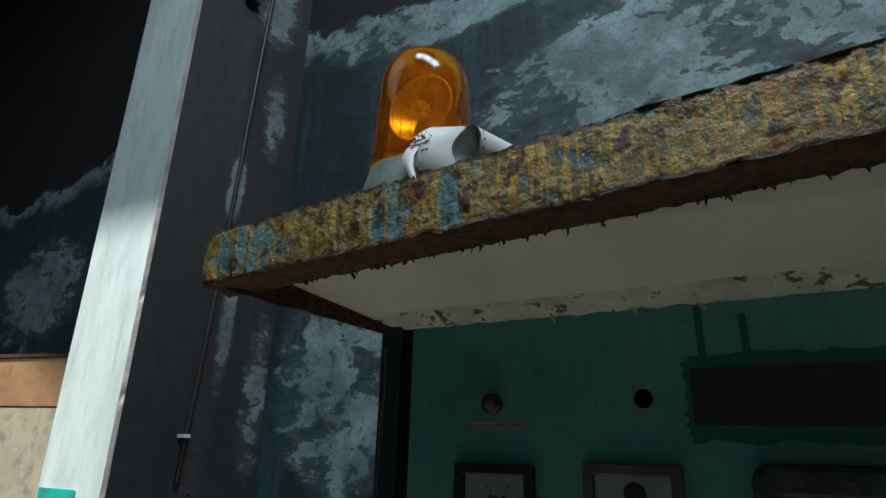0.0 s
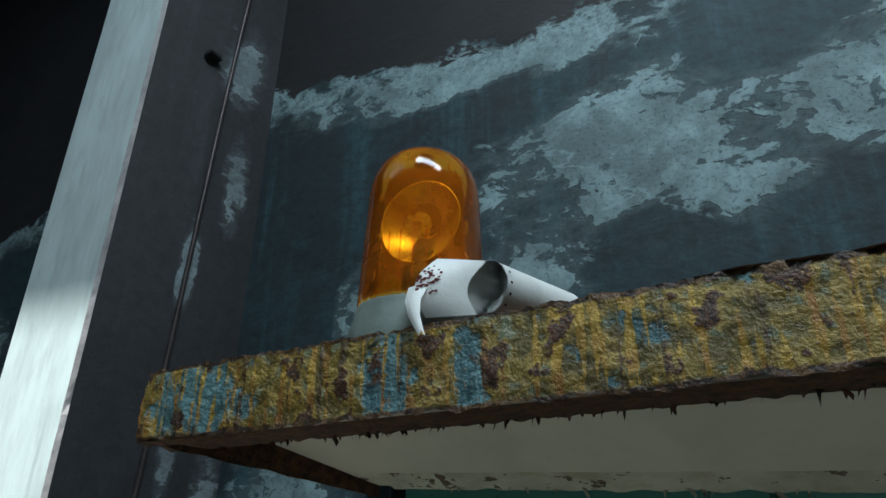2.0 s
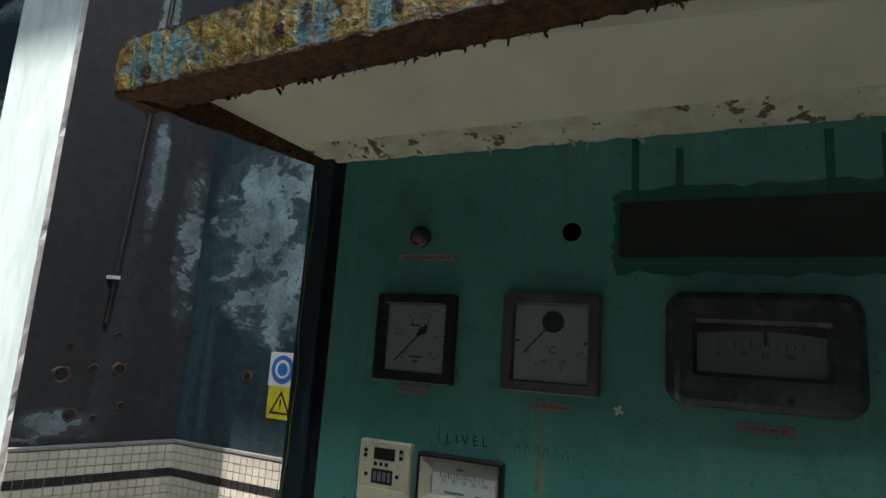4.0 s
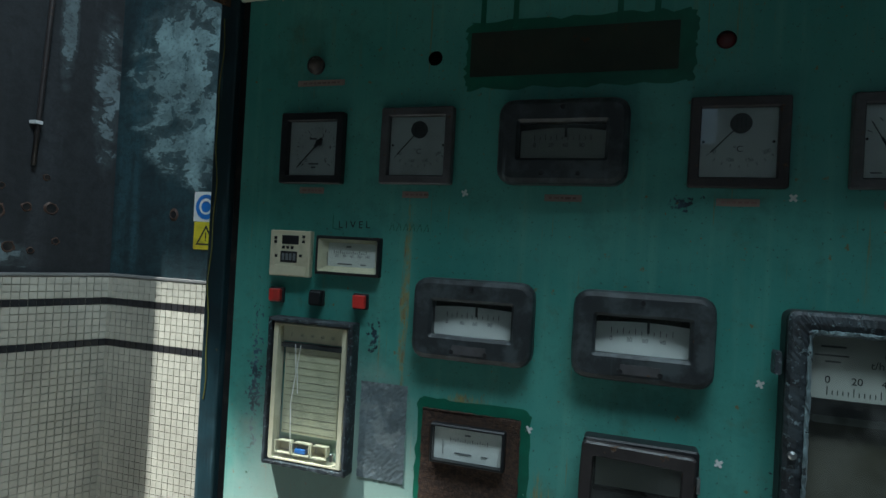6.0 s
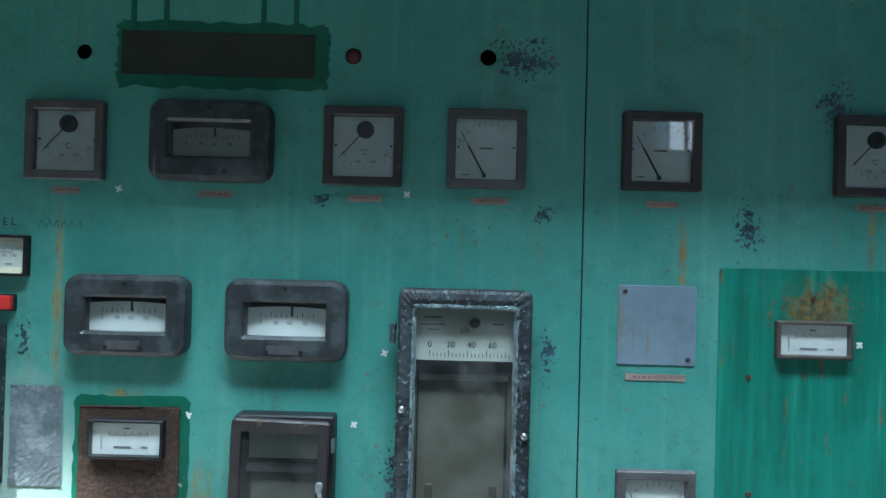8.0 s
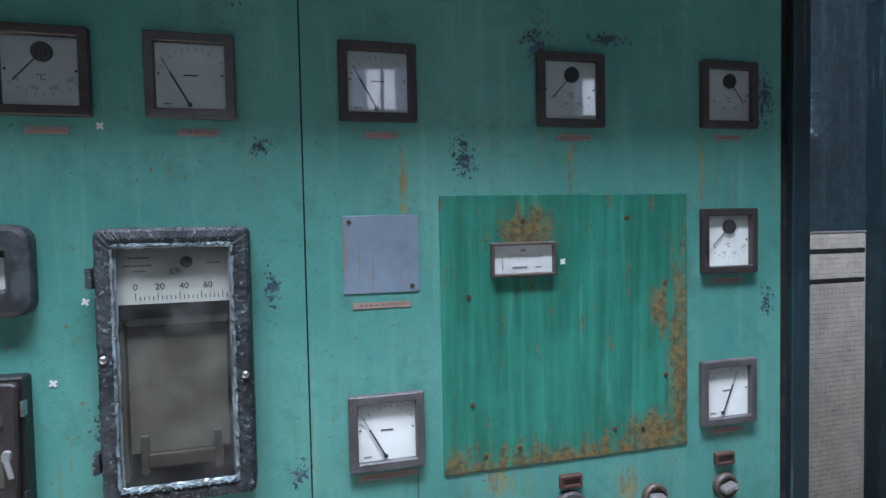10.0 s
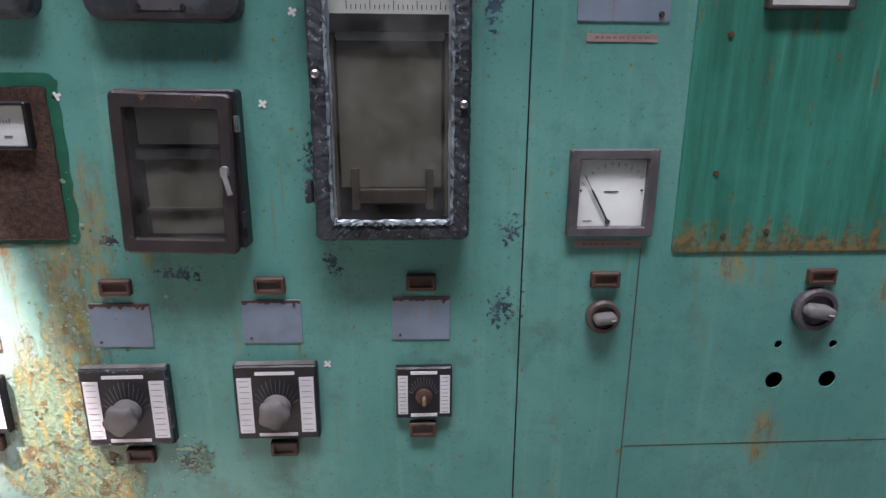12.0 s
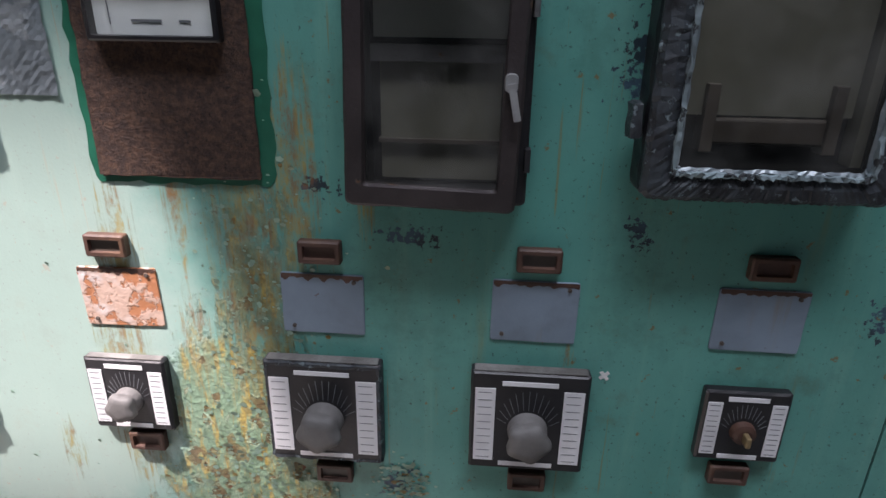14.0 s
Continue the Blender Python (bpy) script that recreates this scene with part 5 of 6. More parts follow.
# ---- chart recorders ----
rec = thing("strip_chart_recorder", 0.287, 0, 1.244, "cream strip chart recorder in a peeling black frame", "chart recorder", "chart recorders")
random.seed(31)
W, H = 0.186, 0.291
part("frame", loft([rr(W, H, 0.003, 0.0, m=30), rr(W, H, 0.003, -0.028, m=30, jit=0.0008), rr(W - 0.006, H - 0.006, 0.003, -0.032, m=30, jit=0.001), rr(W - 0.016, H - 0.016, 0.002, -0.032, m=30, jit=0.0008), rr(W - 0.018, H - 0.018, 0.002, -0.020, m=30)]), CRUMBLED, rec, "flaking black frame")
w, h = W - 0.018, H - 0.018
part("inner_frame", loft([rr(w, h, 0.003, -0.020, m=2), rr(w - 0.008, h - 0.006, 0.003, -0.027, m=2), rr(w - 0.026, h - 0.012, 0.003, -0.027, m=2), rr(w - 0.030, h - 0.016, 0.003, -0.006, m=2)]), CREAM, rec, "yellowed inner frame")
part("chart_paper", cube(-0.062, 0.060, -0.010, -0.005, -0.085, 0.085), CHART, rec, "yellowed chart paper")
part("scale_plate", cube(-0.068, 0.066, -0.012, -0.005, 0.098, 0.130), CREAM, rec)
part("rail", cube(-0.069, 0.067, -0.016, -0.004, 0.086, 0.094), BLACK, rec, "dark pen rail")
for i in range(5):
    lettering(str(i * 20), 0.008, -0.048 + i * 0.023, -0.0128, 0.111, INK_SOFT, rec, "numeral")
bm = bmesh.new()
for z in range(12):
    box(bm, -0.060, 0.058, -0.0106, -0.0098, -0.080 + z * 0.014, -0.0795 + z * 0.014)
part("chart_lines", bm, CHART_GREY, rec)
bm = bmesh.new()
for pts in (((-0.030, 0.095), (-0.026, 0.040), (-0.034, -0.02), (-0.030, -0.11)), ((-0.018, 0.095), (-0.024, 0.050), (-0.020, 0.0))):
    for a, b in zip(pts, pts[1:]):
        bar(bm, a[0], a[1], b[0], b[1], 0.0012, -0.0265, 0.0004)
part("scratch_line", bm, STRIP, rec, "pale scratches on the pane")
for a, b in ((-0.066, -0.030), (-0.028, 0.012), (0.014, 0.050)):
    part("tray", loft([rr(b - a, 0.026, 0.002, -0.026, (a + b) / 2, -0.108), rr(b - a - 0.004, 0.022, 0.002, -0.026, (a + b) / 2, -0.108), rr(b - a - 0.006, 0.020, 0.002, -0.008, (a + b) / 2, -0.108)], False, True), CREAM, rec)
part("blue_pad", cube(-0.022, 0.002, -0.024, -0.012, -0.118, -0.108, bevel=0.002), BLUE_SIGN, rec, "small blue ink pad")
part("catch", cube(0.058, 0.064, -0.030, -0.024, -0.120, -0.106, bevel=0.001), METAL, rec)
g = part("pane", loft([rr(w - 0.026, h - 0.012, 0.002, -0.0262)], True), GLASS, rec)
g.visible_shadow = False

# crinkled tape sheet
ob = thing("tape_sheet", 0.439, 0, 1.188, "crinkled grey metal tape sheet beside the recorder", "tape")
random.seed(4)
bm = bmesh.new()
gr = [[bm.verts.new((-0.048 + 0.096 * i / 20 + random.uniform(-0.001, 0.001) * (i in (0, 20)), -0.0015 - random.uniform(0, 0.0016), -0.092 + 0.184 * j / 36)) for j in range(37)] for i in range(21)]
for i in range(20):
    for j in range(36):
        bm.faces.new((gr[i][j], gr[i + 1][j], gr[i + 1][j + 1], gr[i][j + 1]))
part("sheet", bm, FOIL, ob)

# rusted plate with a meter, framed by fresh green paint
ob = thing("rusted_plate", 0.611, 0, 1.128, "rough brown rusted plate framed by dark green paint", "plate")
random.seed(23)
part("green_border", loft([rr(0.212, 0.262, 0.012, -0.0006, 0.003, 0.006, m=14, jit=0.0025)], True), GREEN_PATCH, ob, "dark green painted border")
for v_ in ob.children[0].data.vertices:
    v_.co.y = -0.0008
part("plate", loft([rr(0.184, 0.236, 0.003, 0.0, 0, 0, m=16, jit=0.0012), rr(0.184, 0.236, 0.003, -0.004, 0, 0, m=16, jit=0.0012)], False, True), RUST_PLATE, ob, "coarse brown rust")
small_meter(0.610, 1.189, 0.138, 0.071, "white flow meter in a black frame on the rusted plate", BLACK)
bpy.context.view_layer.update()
for o in list(scene.objects):
    if o.name.startswith("panel_meter") and abs(o.location.x - 0.610) < 0.001:
        o.location.y = -0.004

# small recorder with a skewed door
sm = thing("small_recorder", 0.902, 0, 1.122, "dark brown recorder box with a crooked glazed door", "chart recorder", "chart recorders")
W, H = 0.178, 0.244
part("body", loft([rr(W, H, 0.006, 0.0), rr(W, H, 0.006, -0.030), rr(W - 0.006, H - 0.006, 0.004, -0.032), rr(W - 0.03, H - 0.03, 0.004, -0.032), rr(W - 0.032, H - 0.032, 0.004, -0.004)], False, True), BLACK, sm)
door = part("door", loft([rr(W - 0.004, H - 0.002, 0.008, -0.034, m=8), rr(W - 0.004, H - 0.002, 0.008, -0.044, m=8, jit=0.0006), rr(W - 0.010, H - 0.008, 0.006, -0.047, m=8), rr(W - 0.040, H - 0.044, 0.004, -0.047, m=8), rr(W - 0.044, H - 0.048, 0.004, -0.042, m=8), rr(W - 0.044, H - 0.048, 0.004, -0.034, m=8)], closed=True), BROWN_BEZEL, sm, "crooked brown door frame")
door.matrix_basis = pose(-0.006, 0, -0.004, 0, 1.5, 0)
g = part("pane", loft([rr(W - 0.042, H - 0.046, 0.003, -0.040)], True), GLASS_DIRTY, door)
g.visible_shadow = False
bm = bmesh.new()
loft([rr(0.013, 0.018, 0.005, -0.046, 0.074, 0.008), rr(0.011, 0.016, 0.004, -0.054, 0.074, 0.008)], False, True, bm=bm)
bar(bm, 0.074, 0.008, 0.082, -0.026, 0.007, -0.052, 0.004)
part("latch", bm, worn("pale_latch_metal", (0.36, 0.37, 0.37), 0.45, metal=0.3), door, "pale metal latch")
part("inner_plate", cube(-0.068, 0.066, -0.012, -0.006, 0.040, 0.098), DIAL, sm, "grey scale plate")
part("chart_paper", cube(-0.062, 0.060, -0.014, -0.005, -0.100, 0.018), CHART_GREY, sm, "grimy chart paper")
part("rail", cube(-0.070, 0.068, -0.022, -0.006, 0.018, 0.034), GREY_BEZEL, sm)
part("rail", cube(-0.064, 0.062, -0.020, -0.006, -0.062, -0.058), KNOB_DARK, sm)
part("hinge", cube(0.085, 0.091, -0.040, -0.026, 0.060, 0.084, bevel=0.001), METAL, sm)
part("hinge", cube(0.085, 0.091, -0.040, -0.026, -0.085, -0.061, bevel=0.001), BLACK, sm)

# large recorder
bg = thing("large_recorder", 1.220, 0, 1.246, "large chart recorder with a crumbling grey-black frame", "chart recorder", "chart recorders")
random.seed(41)
W, H = 0.240, 0.462
part("case", loft([rr(W, H, 0.014, 0.0, m=30), rr(W, H, 0.014, -0.032, m=30, jit=0.001), rr(W - 0.008, H - 0.008, 0.012, -0.040, m=30, jit=0.0016)], False, False), BLACK, bg)
fr = part("door_frame", loft([rr(W - 0.004, H - 0.004, 0.012, -0.036, m=70), rr(W - 0.002, H - 0.002, 0.012, -0.044, m=70, jit=0.0009), rr(W - 0.012, H - 0.012, 0.010, -0.050, m=70, jit=0.0009), rr(W - 0.034, H - 0.034, 0.008, -0.052, m=70, jit=0.0009), rr(W - 0.056, H - 0.056, 0.006, -0.049, m=70, jit=0.0009), rr(W - 0.060, H - 0.060, 0.005, -0.044, m=70, jit=0.001), rr(W - 0.060, H - 0.060, 0.005, -0.032, m=70)]), CRUMBLED, bg, "crumbling painted door frame")
part("inner_rim", loft([rr(W - 0.052, H - 0.052, 0.006, -0.0485, m=44, jit=0.0012), rr(W - 0.053, H - 0.053, 0.006, -0.0535, m=44, jit=0.0016), rr(W - 0.061, H - 0.061, 0.005, -0.0535, m=44, jit=0.0016), rr(W - 0.062, H - 0.062, 0.005, -0.040, m=44, jit=0.0008)]), RIM_PALE, fr, "pale flaked inner rim")
part("seal", loft([rr(W - 0.058, H - 0.058, 0.006, -0.0445, m=30, jit=0.0008), rr(W - 0.062, H - 0.062, 0.005, -0.047, m=30, jit=0.0012), rr(W - 0.068, H - 0.068, 0.004, -0.045, m=30, jit=0.001)]), FOIL, fr, "pale cracked seal")
g = part("pane", loft([rr(W - 0.062, H - 0.062, 0.004, -0.042)], True), GLASS_DIRTY, fr)
g.visible_shadow = False
part("back_plate", loft([rr(W - 0.02, H - 0.02, 0.004, -0.002)], True), BLACK, bg)
part("scale_plate", cube(-0.090, 0.090, -0.030, -0.006, 0.104, 0.196), DIAL, bg, "white scale plate")
for i, s in enumerate(("0", "20", "40", "60")):
    lettering(s, 0.015, -0.062 + i * 0.0375, -0.0306, 0.132, INK, bg, "numeral")
lettering("t/h", 0.016, 0.0, -0.0306, 0.158, INK_SOFT, bg, "unit_mark")
bm = bmesh.new()
for i in range(22):
    X = -0.062 + i * 0.0068
    bar(bm, X, 0.110, X, 0.122 if i % 5 == 0 else 0.117, 0.0012, -0.0301, 0.0004)
part("scale", bm, INK, bg)
bm = bmesh.new()
bar(bm, -0.072, 0.181, -0.040, 0.181, 0.003, -0.0301, 0.0004)
bar(bm, -0.080, 0.168, -0.036, 0.168, 0.0025, -0.0301, 0.0004)
bar(bm, -0.066, 0.159, -0.046, 0.159, 0.0025, -0.0301, 0.0004)
bar(bm, 0.050, 0.170, 0.070, 0.170, 0.0025, -0.0301, 0.0004)
part("writing", bm, INK_SOFT, bg)
part("pivot_disc", loft([circ(0.0095, -0.0295, 0.018, 0.172), circ(0.0095, -0.034, 0.018, 0.172)], False, True), BLACK, bg)
part("rail", cube(-0.094, 0.094, -0.034, -0.006, 0.080, 0.104), BLACK, bg, "dark pen rail")
part("paper_roller", loft([rr(0.160, 0.012, 0.004, -0.012, 0, 0.074), rr(0.160, 0.012, 0.004, -0.030, 0, 0.074)], False, True), METAL, bg)
part("chart_paper", cube(-0.080, 0.076, -0.020, -0.006, -0.150, 0.070), CHART_GREY, bg, "grimy grey chart paper")
for sx in (-1, 1):
    part("side_rail", cube(sx * 0.088 - 0.006, sx * 0.088 + 0.004, -0.026, -0.004, -0.196, 0.076), CHART_GREY, bg)
    part("bracket", cube(sx * 0.058 - 0.006, sx * 0.058 + 0.006, -0.028, -0.006, -0.185, -0.120, bevel=0.001), KNOB_DARK, bg)
part("take_up_roll", cube(-0.060, 0.060, -0.024, -0.006, -0.178, -0.152, bevel=0.003), KNOB_DARK, bg)
for X, Z in ((0.108, 0.038 - 0.06), (-0.108, 0.02)):
    part("door_screw", loft([circ(0.006, -0.048, X, Z, 12), circ(0.006, -0.056, X, Z, 12), circ(0.003, -0.058, X, Z, 12)], False, True), METAL, bg)
for Z in (0.150, -0.155):
    part("hinge", loft([rr(0.012, 0.036, 0.003, -0.020, -0.129, Z, m=4, jit=0.0008), rr(0.010, 0.034, 0.003, -0.040, -0.129, Z, m=4, jit=0.0008)], True, True), CRUMBLED, bg)


# ---- plates and boards ----
def metal_plate(x, z, w, h, material, label, screws, group="", tilt=0.0, name="blank_plate"):
    ob = thing(name, x, 0, z, label, "plate", group)
    ob.rotation_euler = (0, radians(tilt), 0)
    part("plate", loft([rr(w, h, 0.003, 0.0, m=6), rr(w, h, 0.003, -0.0018, m=6, jit=0.0003), rr(w - 0.002, h - 0.002, 0.003, -0.0022, m=6)], False, True), material, ob)
    for sx, sz in screws:
        s = part("screw", loft([circ(0.0048 if h > 0.1 else 0.0026, -0.0022, sx, sz, 12), circ(0.0044 if h > 0.1 else 0.0024, -0.0042, sx, sz, 12)], False, True), KNOB_DARK, ob)
        part("slot", bar(bmesh.new(), sx - 0.003, sz - 0.002, sx + 0.003, sz + 0.002, 0.001, -0.0042, 0.0003), BLACK_GAP, s) if h > 0.1 else None
    return ob


metal_plate(1.575, 1.419, 0.144, 0.146, ALU, "blank blue-grey metal plate with two corner screws", ((-0.060, 0.061), (0.058, -0.062)))
for k, (x, z) in enumerate(((0.512, 0.857), (0.763, 0.861), (1.012, 0.864), (1.264, 0.866))):
    ob = metal_plate(x, z, 0.099, 0.078, RUSTED_PLATE if k == 0 else ALU, "orange-rusted blank name plate above a switch" if k == 0 else "blank blue-grey name plate with a rusty top edge",
                     ((-0.036, -0.030), (0.038, 0.030)), "blank name plates", -1.0 if k == 0 else 0.5)
    random.seed(50 + k)
    top = [(-0.0485 + 0.097 * i / 30, -0.0026, 0.0382) for i in range(31)]
    low = [(-0.0485 + 0.097 * i / 30, -0.0026, 0.0382 - 0.004 - 0.008 * max(0, noise.noise(Vector((i * 0.35, k * 7.0, 1))) + 0.15)) for i in range(31)]
    bm = bmesh.new()
    a, b = [bm.verts.new(p) for p in top], [bm.verts.new(p) for p in low]
    for i in range(30):
        bm.faces.new((a[i], a[i + 1], b[i + 1], b[i]))
    part("rust_edge", bm, HOLDER, ob, "rusted upper edge")

gb = thing("cover_board", 1.967, 0, 1.254, "large green board with rust along its edges", "cover plate")
bm = loft([rr(0.556, 0.550, 0.006, 0.0, m=20), rr(0.556, 0.550, 0.006, -0.003, m=20, jit=0.0006), rr(0.553, 0.547, 0.006, -0.0036, m=20)], False, True)
part("board", bm, GREEN_BOARD, gb)
for X, Z in ((-0.105, 0.222), (0.13, 0.225), (-0.222, 0.075), (0.222, 0.085), (-0.218, -0.140), (0.222, -0.115), (-0.192, -0.245), (-0.118, -0.238), (0.098, -0.222), (0.166, -0.228)):
    part("board_screw", loft([circ(0.005, -0.0036, X, Z, 10), circ(0.0045, -0.006, X, Z, 10)], False, True), RUST, gb)
m3 = small_meter(1.860, 1.400, 0.139, 0.069, "white meter with a row of marks on the green board", KNOB_DARK, 0.014, WHITE)
m3.location.y = -0.0036


# ---- switches, holders and knobs ----
def holder(x, z, w=0.050, h=0.028):
    ob = thing("legend_holder", x, 0, z, "small rusty brown legend holder on the panel", "label holder", "legend holders")
    part("frame", loft([rr(w, h, 0.003, 0.0), rr(w, h, 0.003, -0.009), rr(w - 0.004, h - 0.004, 0.002, -0.011), rr(w - 0.012, h - 0.012, 0.002, -0.011), rr(w - 0.014, h - 0.014, 0.002, -0.006)]), HOLDER, ob)
    part("window", loft([rr(w - 0.012, h - 0.012, 0.002, -0.0065)], True), KNOB_DARK if random.random() < 0.5 else HOLDER, ob)
    return ob


random.seed(60)
for x, z in ((0.509, 0.926), (0.764, 0.929), (1.013, 0.930), (1.264, 0.932), (1.578, 0.933), (1.960, 0.934), (2.340, 0.935)):
    holder(x, z)
for x, z in ((0.513, 0.647), (0.766, 0.615), (1.018, 0.622), (1.266, 0.654)):
    holder(x, z, 0.048, 0.029)


def lobed(r, y, lobes, cx=0.0, cz=0.0, turn=0.0, n=36, amp=0.13):
    return [(cx + r * (1 + amp * math.cos(lobes * (a + turn))) * math.cos(a), y, cz + r * (1 + amp * math.cos(lobes * (a + turn))) * math.sin(a)) for a in [2 * math.pi * i / n for i in range(n)]]


def cam_switch(x, z, size, label, turn=0.0, knob=True, dusty=False):
    """Rotary cam switch: black legend plate, white strips, grey lobed knob."""
    ob = thing("cam_switch", x, 0, z, label, "switch", "rotary cam switches")
    s = size / 0.145
    part("base", loft([rr(size, size, 0.003, 0.0, m=8), rr(size, size, 0.003, -0.014 * s, m=8, jit=0.0004), rr(size - 0.006, size - 0.006, 0.002, -0.018 * s, m=8)], False, True), BLACK, ob)
    if dusty:
        random.seed(77)
        part("flaked_rim", loft([rr(size + 0.001, size + 0.001, 0.003, -0.012 * s, m=20, jit=0.0006), rr(size - 0.004, size - 0.004, 0.003, -0.0186 * s, m=20, jit=0.0009), rr(size - 0.012, size - 0.012, 0.002, -0.0182 * s, m=20, jit=0.001)]), CRUMBLED, ob, "flaking grey rim")
    y = -0.018 * s - 0.0002
    for sx in (-1, 1):
        st = part("label_strip", cube(sx * 0.054 * s - 0.0125 * s, sx * 0.054 * s + 0.0125 * s, y - 0.001, y, -0.058 * s, 0.050 * s), STRIP, ob, "white legend strip")
        bm = bmesh.new()
        for i in range(10):
            bar(bm, sx * 0.054 * s - 0.009 * s, (0.044 - i * 0.0108) * s, sx * 0.054 * s + 0.008 * s, (0.044 - i * 0.0108) * s, 0.0008, y - 0.001, 0.0003)
        tagged(part("ruling", bm, INK_SOFT, st), kind="stuff")
    for zz in (0.058, -0.062):
        part("end_strip", cube(-0.034 * s, 0.034 * s, y - 0.001, y, zz * s - 0.003, zz * s + 0.003), STRIP, ob, "white end strip")
    bm = bmesh.new()
    for i in range(13):
        a = radians(15 + i * 12.5)
        bar(bm, 0.028 * s * math.cos(a), -0.008 * s + 0.028 * s * math.sin(a), 0.040 * s * math.cos(a), min(0.050, -0.008 + 0.056 * math.sin(a)) * s, 0.0007, y, 0.0003)
    part("index_lines", bm, INK_SOFT, ob)
    if knob:
        r = 0.025 * s
        cz = -0.008 * s
        part("dust", cube(-size / 2 + 0.004, size / 2 - 0.004, -0.016 * s, -0.001, size / 2 + 0.0002, size / 2 + 0.0012), DUST, ob, "grey dust along the top edge")
        part("knob", loft([circ(r * 1.0, y, 0, cz, 36), circ(r * 0.96, y - 0.011 * s, 0, cz, 36), circ(r * 0.88, y - 0.015 * s, 0, cz, 36), lobed(r * 0.92, y - 0.018 * s, 5, 0, cz, turn, amp=0.06), lobed(r * 1.04, y - 0.022 * s, 5, 0, cz, turn, amp=0.10),
                           lobed(r * 1.03, y - 0.030 * s, 5, 0, cz, turn, amp=0.10), lobed(r * 0.90, y - 0.035 * s, 5, 0, cz, turn, amp=0.08), lobed(r * 0.45, y - 0.036 * s, 5, 0, cz, turn, amp=0.02)], False, True), KNOB, ob, "dusty grey lobed knob", smooth=True)
    else:
        part("stub", loft([circ(0.022 * s, y, 0, -0.008 * s), circ(0.020 * s, y - 0.008, 0, -0.008 * s), circ(0.012 * s, y - 0.010, 0, -0.008 * s)], False, True), HOLDER, ob, "brown broken knob stub")
        part("shaft", cube(-0.003, 0.003, y - 0.022, y - 0.008, -0.020 * s, 0.000 * s, bevel=0.0015), BRASS, ob, "bare brass shaft")
    return ob


random.seed(61)
cam_switch(0.504, 0.722, 0.106, "small cam switch with a dusty knob in sunlight", 0.5, True, False)
cam_switch(0.760, 0.716, 0.146, "black cam switch with flaking plate and grey knob", 0.4, True, True)
cam_switch(1.013, 0.719, 0.142, "black cam switch with white strips and grey knob", 0.1)
cam_switch(1.268, 0.729, 0.099, "small black cam switch with its knob broken off", 0.0, False)


def rotary_knob(x, z, r, label, turn, key=False):
    ob = thing("rotary_knob", x, 0, z, label, "switch", "rotary knobs")
    part("collar", loft([circ(r, 0), circ(r, -0.010), circ(r * 0.9, -0.014), circ(r * 0.72, -0.014), circ(r * 0.70, -0.008)], False, True), KNOB_DARK if not key else GREY_BEZEL, ob)
    c, s_ = math.cos(turn), math.sin(turn)

    def spin(pts):
        return [(px * c - pz * s_, py, px * s_ + pz * c) for px, py, pz in pts]

    part("grip", loft([spin(rr(r * 1.35, r * 0.62, r * 0.3, -0.009, n=6)), spin(rr(r * 1.30, r * 0.52, r * 0.25, -0.026, n=6)), spin(rr(r * 1.10, r * 0.36, r * 0.15, -0.030, n=6))], False, True), KNOB, ob, "worn grey grip", smooth=True)
    part("pointer_mark", spin_bar(r, c, s_), STRIP, ob)
    return ob


def spin_bar(r, c, s_):
    return bar(bmesh.new(), 0.25 * r * c, 0.25 * r * s_, 0.5 * r * c, 0.5 * r * s_, 0.0016, -0.030, 0.0005)


rotary_knob(1.579, 0.866, 0.030, "brown-black rotary knob with a grey grip", 0.1)
rotary_knob(1.958, 0.873, 0.040, "large grey rotary knob on the panel", -0.15, True)
rotary_knob(2.160, 0.873, 0.030, "small rotary knob with rust below it", -0.1)
rotary_knob(2.342, 0.872, 0.030, "small rotary knob beside the end post", 0.3)

rotary_knob(0.262, 0.702, 0.034, "rusty rotary knob in the sunlit end", 0.4)
holder(0.262, 0.645, 0.052, 0.030)

# white crossed marks
for x, z in ((0.577, 1.645), (1.108, 1.648), (1.075, 1.355), (0.717, 1.232), (1.022, 1.222), (1.101, 0.783), (1.948, 1.392)):
    ob = thing("crossed_sticker", x, -0.0036 if x > 1.9 else 0, z, "small white crossed sticker on the paint", "sticker", "white crossed stickers")
    t_ = random.uniform(-0.4, 0.4)
    bm = bmesh.new()
    for a in (0.8 + t_, -0.8 + t_):
        bar(bm, -0.0068 * math.cos(a), -0.0068 * math.sin(a), 0.0068 * math.cos(a), 0.0068 * math.sin(a), 0.0042, 0.0 if a > 0 else -0.0004, 0.0008)
    part("tape", bm, WHITE, ob)

# ---- on the canopy ----
bx, by, bz = 0.188, -0.155, 2.196
be = thing("warning_beacon", bx, by, bz, "amber rotating warning beacon on the canopy", "beacon lamp")
part("base", turned([(0.106, 0.0), (0.105, 0.012), (0.101, 0.034), (0.095, 0.056), (0.092, 0.066), (0.091, 0.074), (0.060, 0.076)], 32), worn("dusty_green_grey_base", (0.17, 0.21, 0.19), 0.6, dirt=(0.10, 0.12, 0.10)), be, "dusty grey-green base", smooth=True)
dome = [(0.0915, 0.070), (0.0905, 0.10), (0.0875, 0.17), (0.084, 0.245)] + [(0.084 * math.cos(a) ** 0.75, 0.245 + 0.080 * math.sin(a)) for a in [radians(k) for k in (12, 25, 38, 50, 62, 73, 82, 88)]]
d = part("dome", turned(dome, 40), AMBER, be, "dusty amber plastic dome", smooth=True)
d.visible_shadow = False
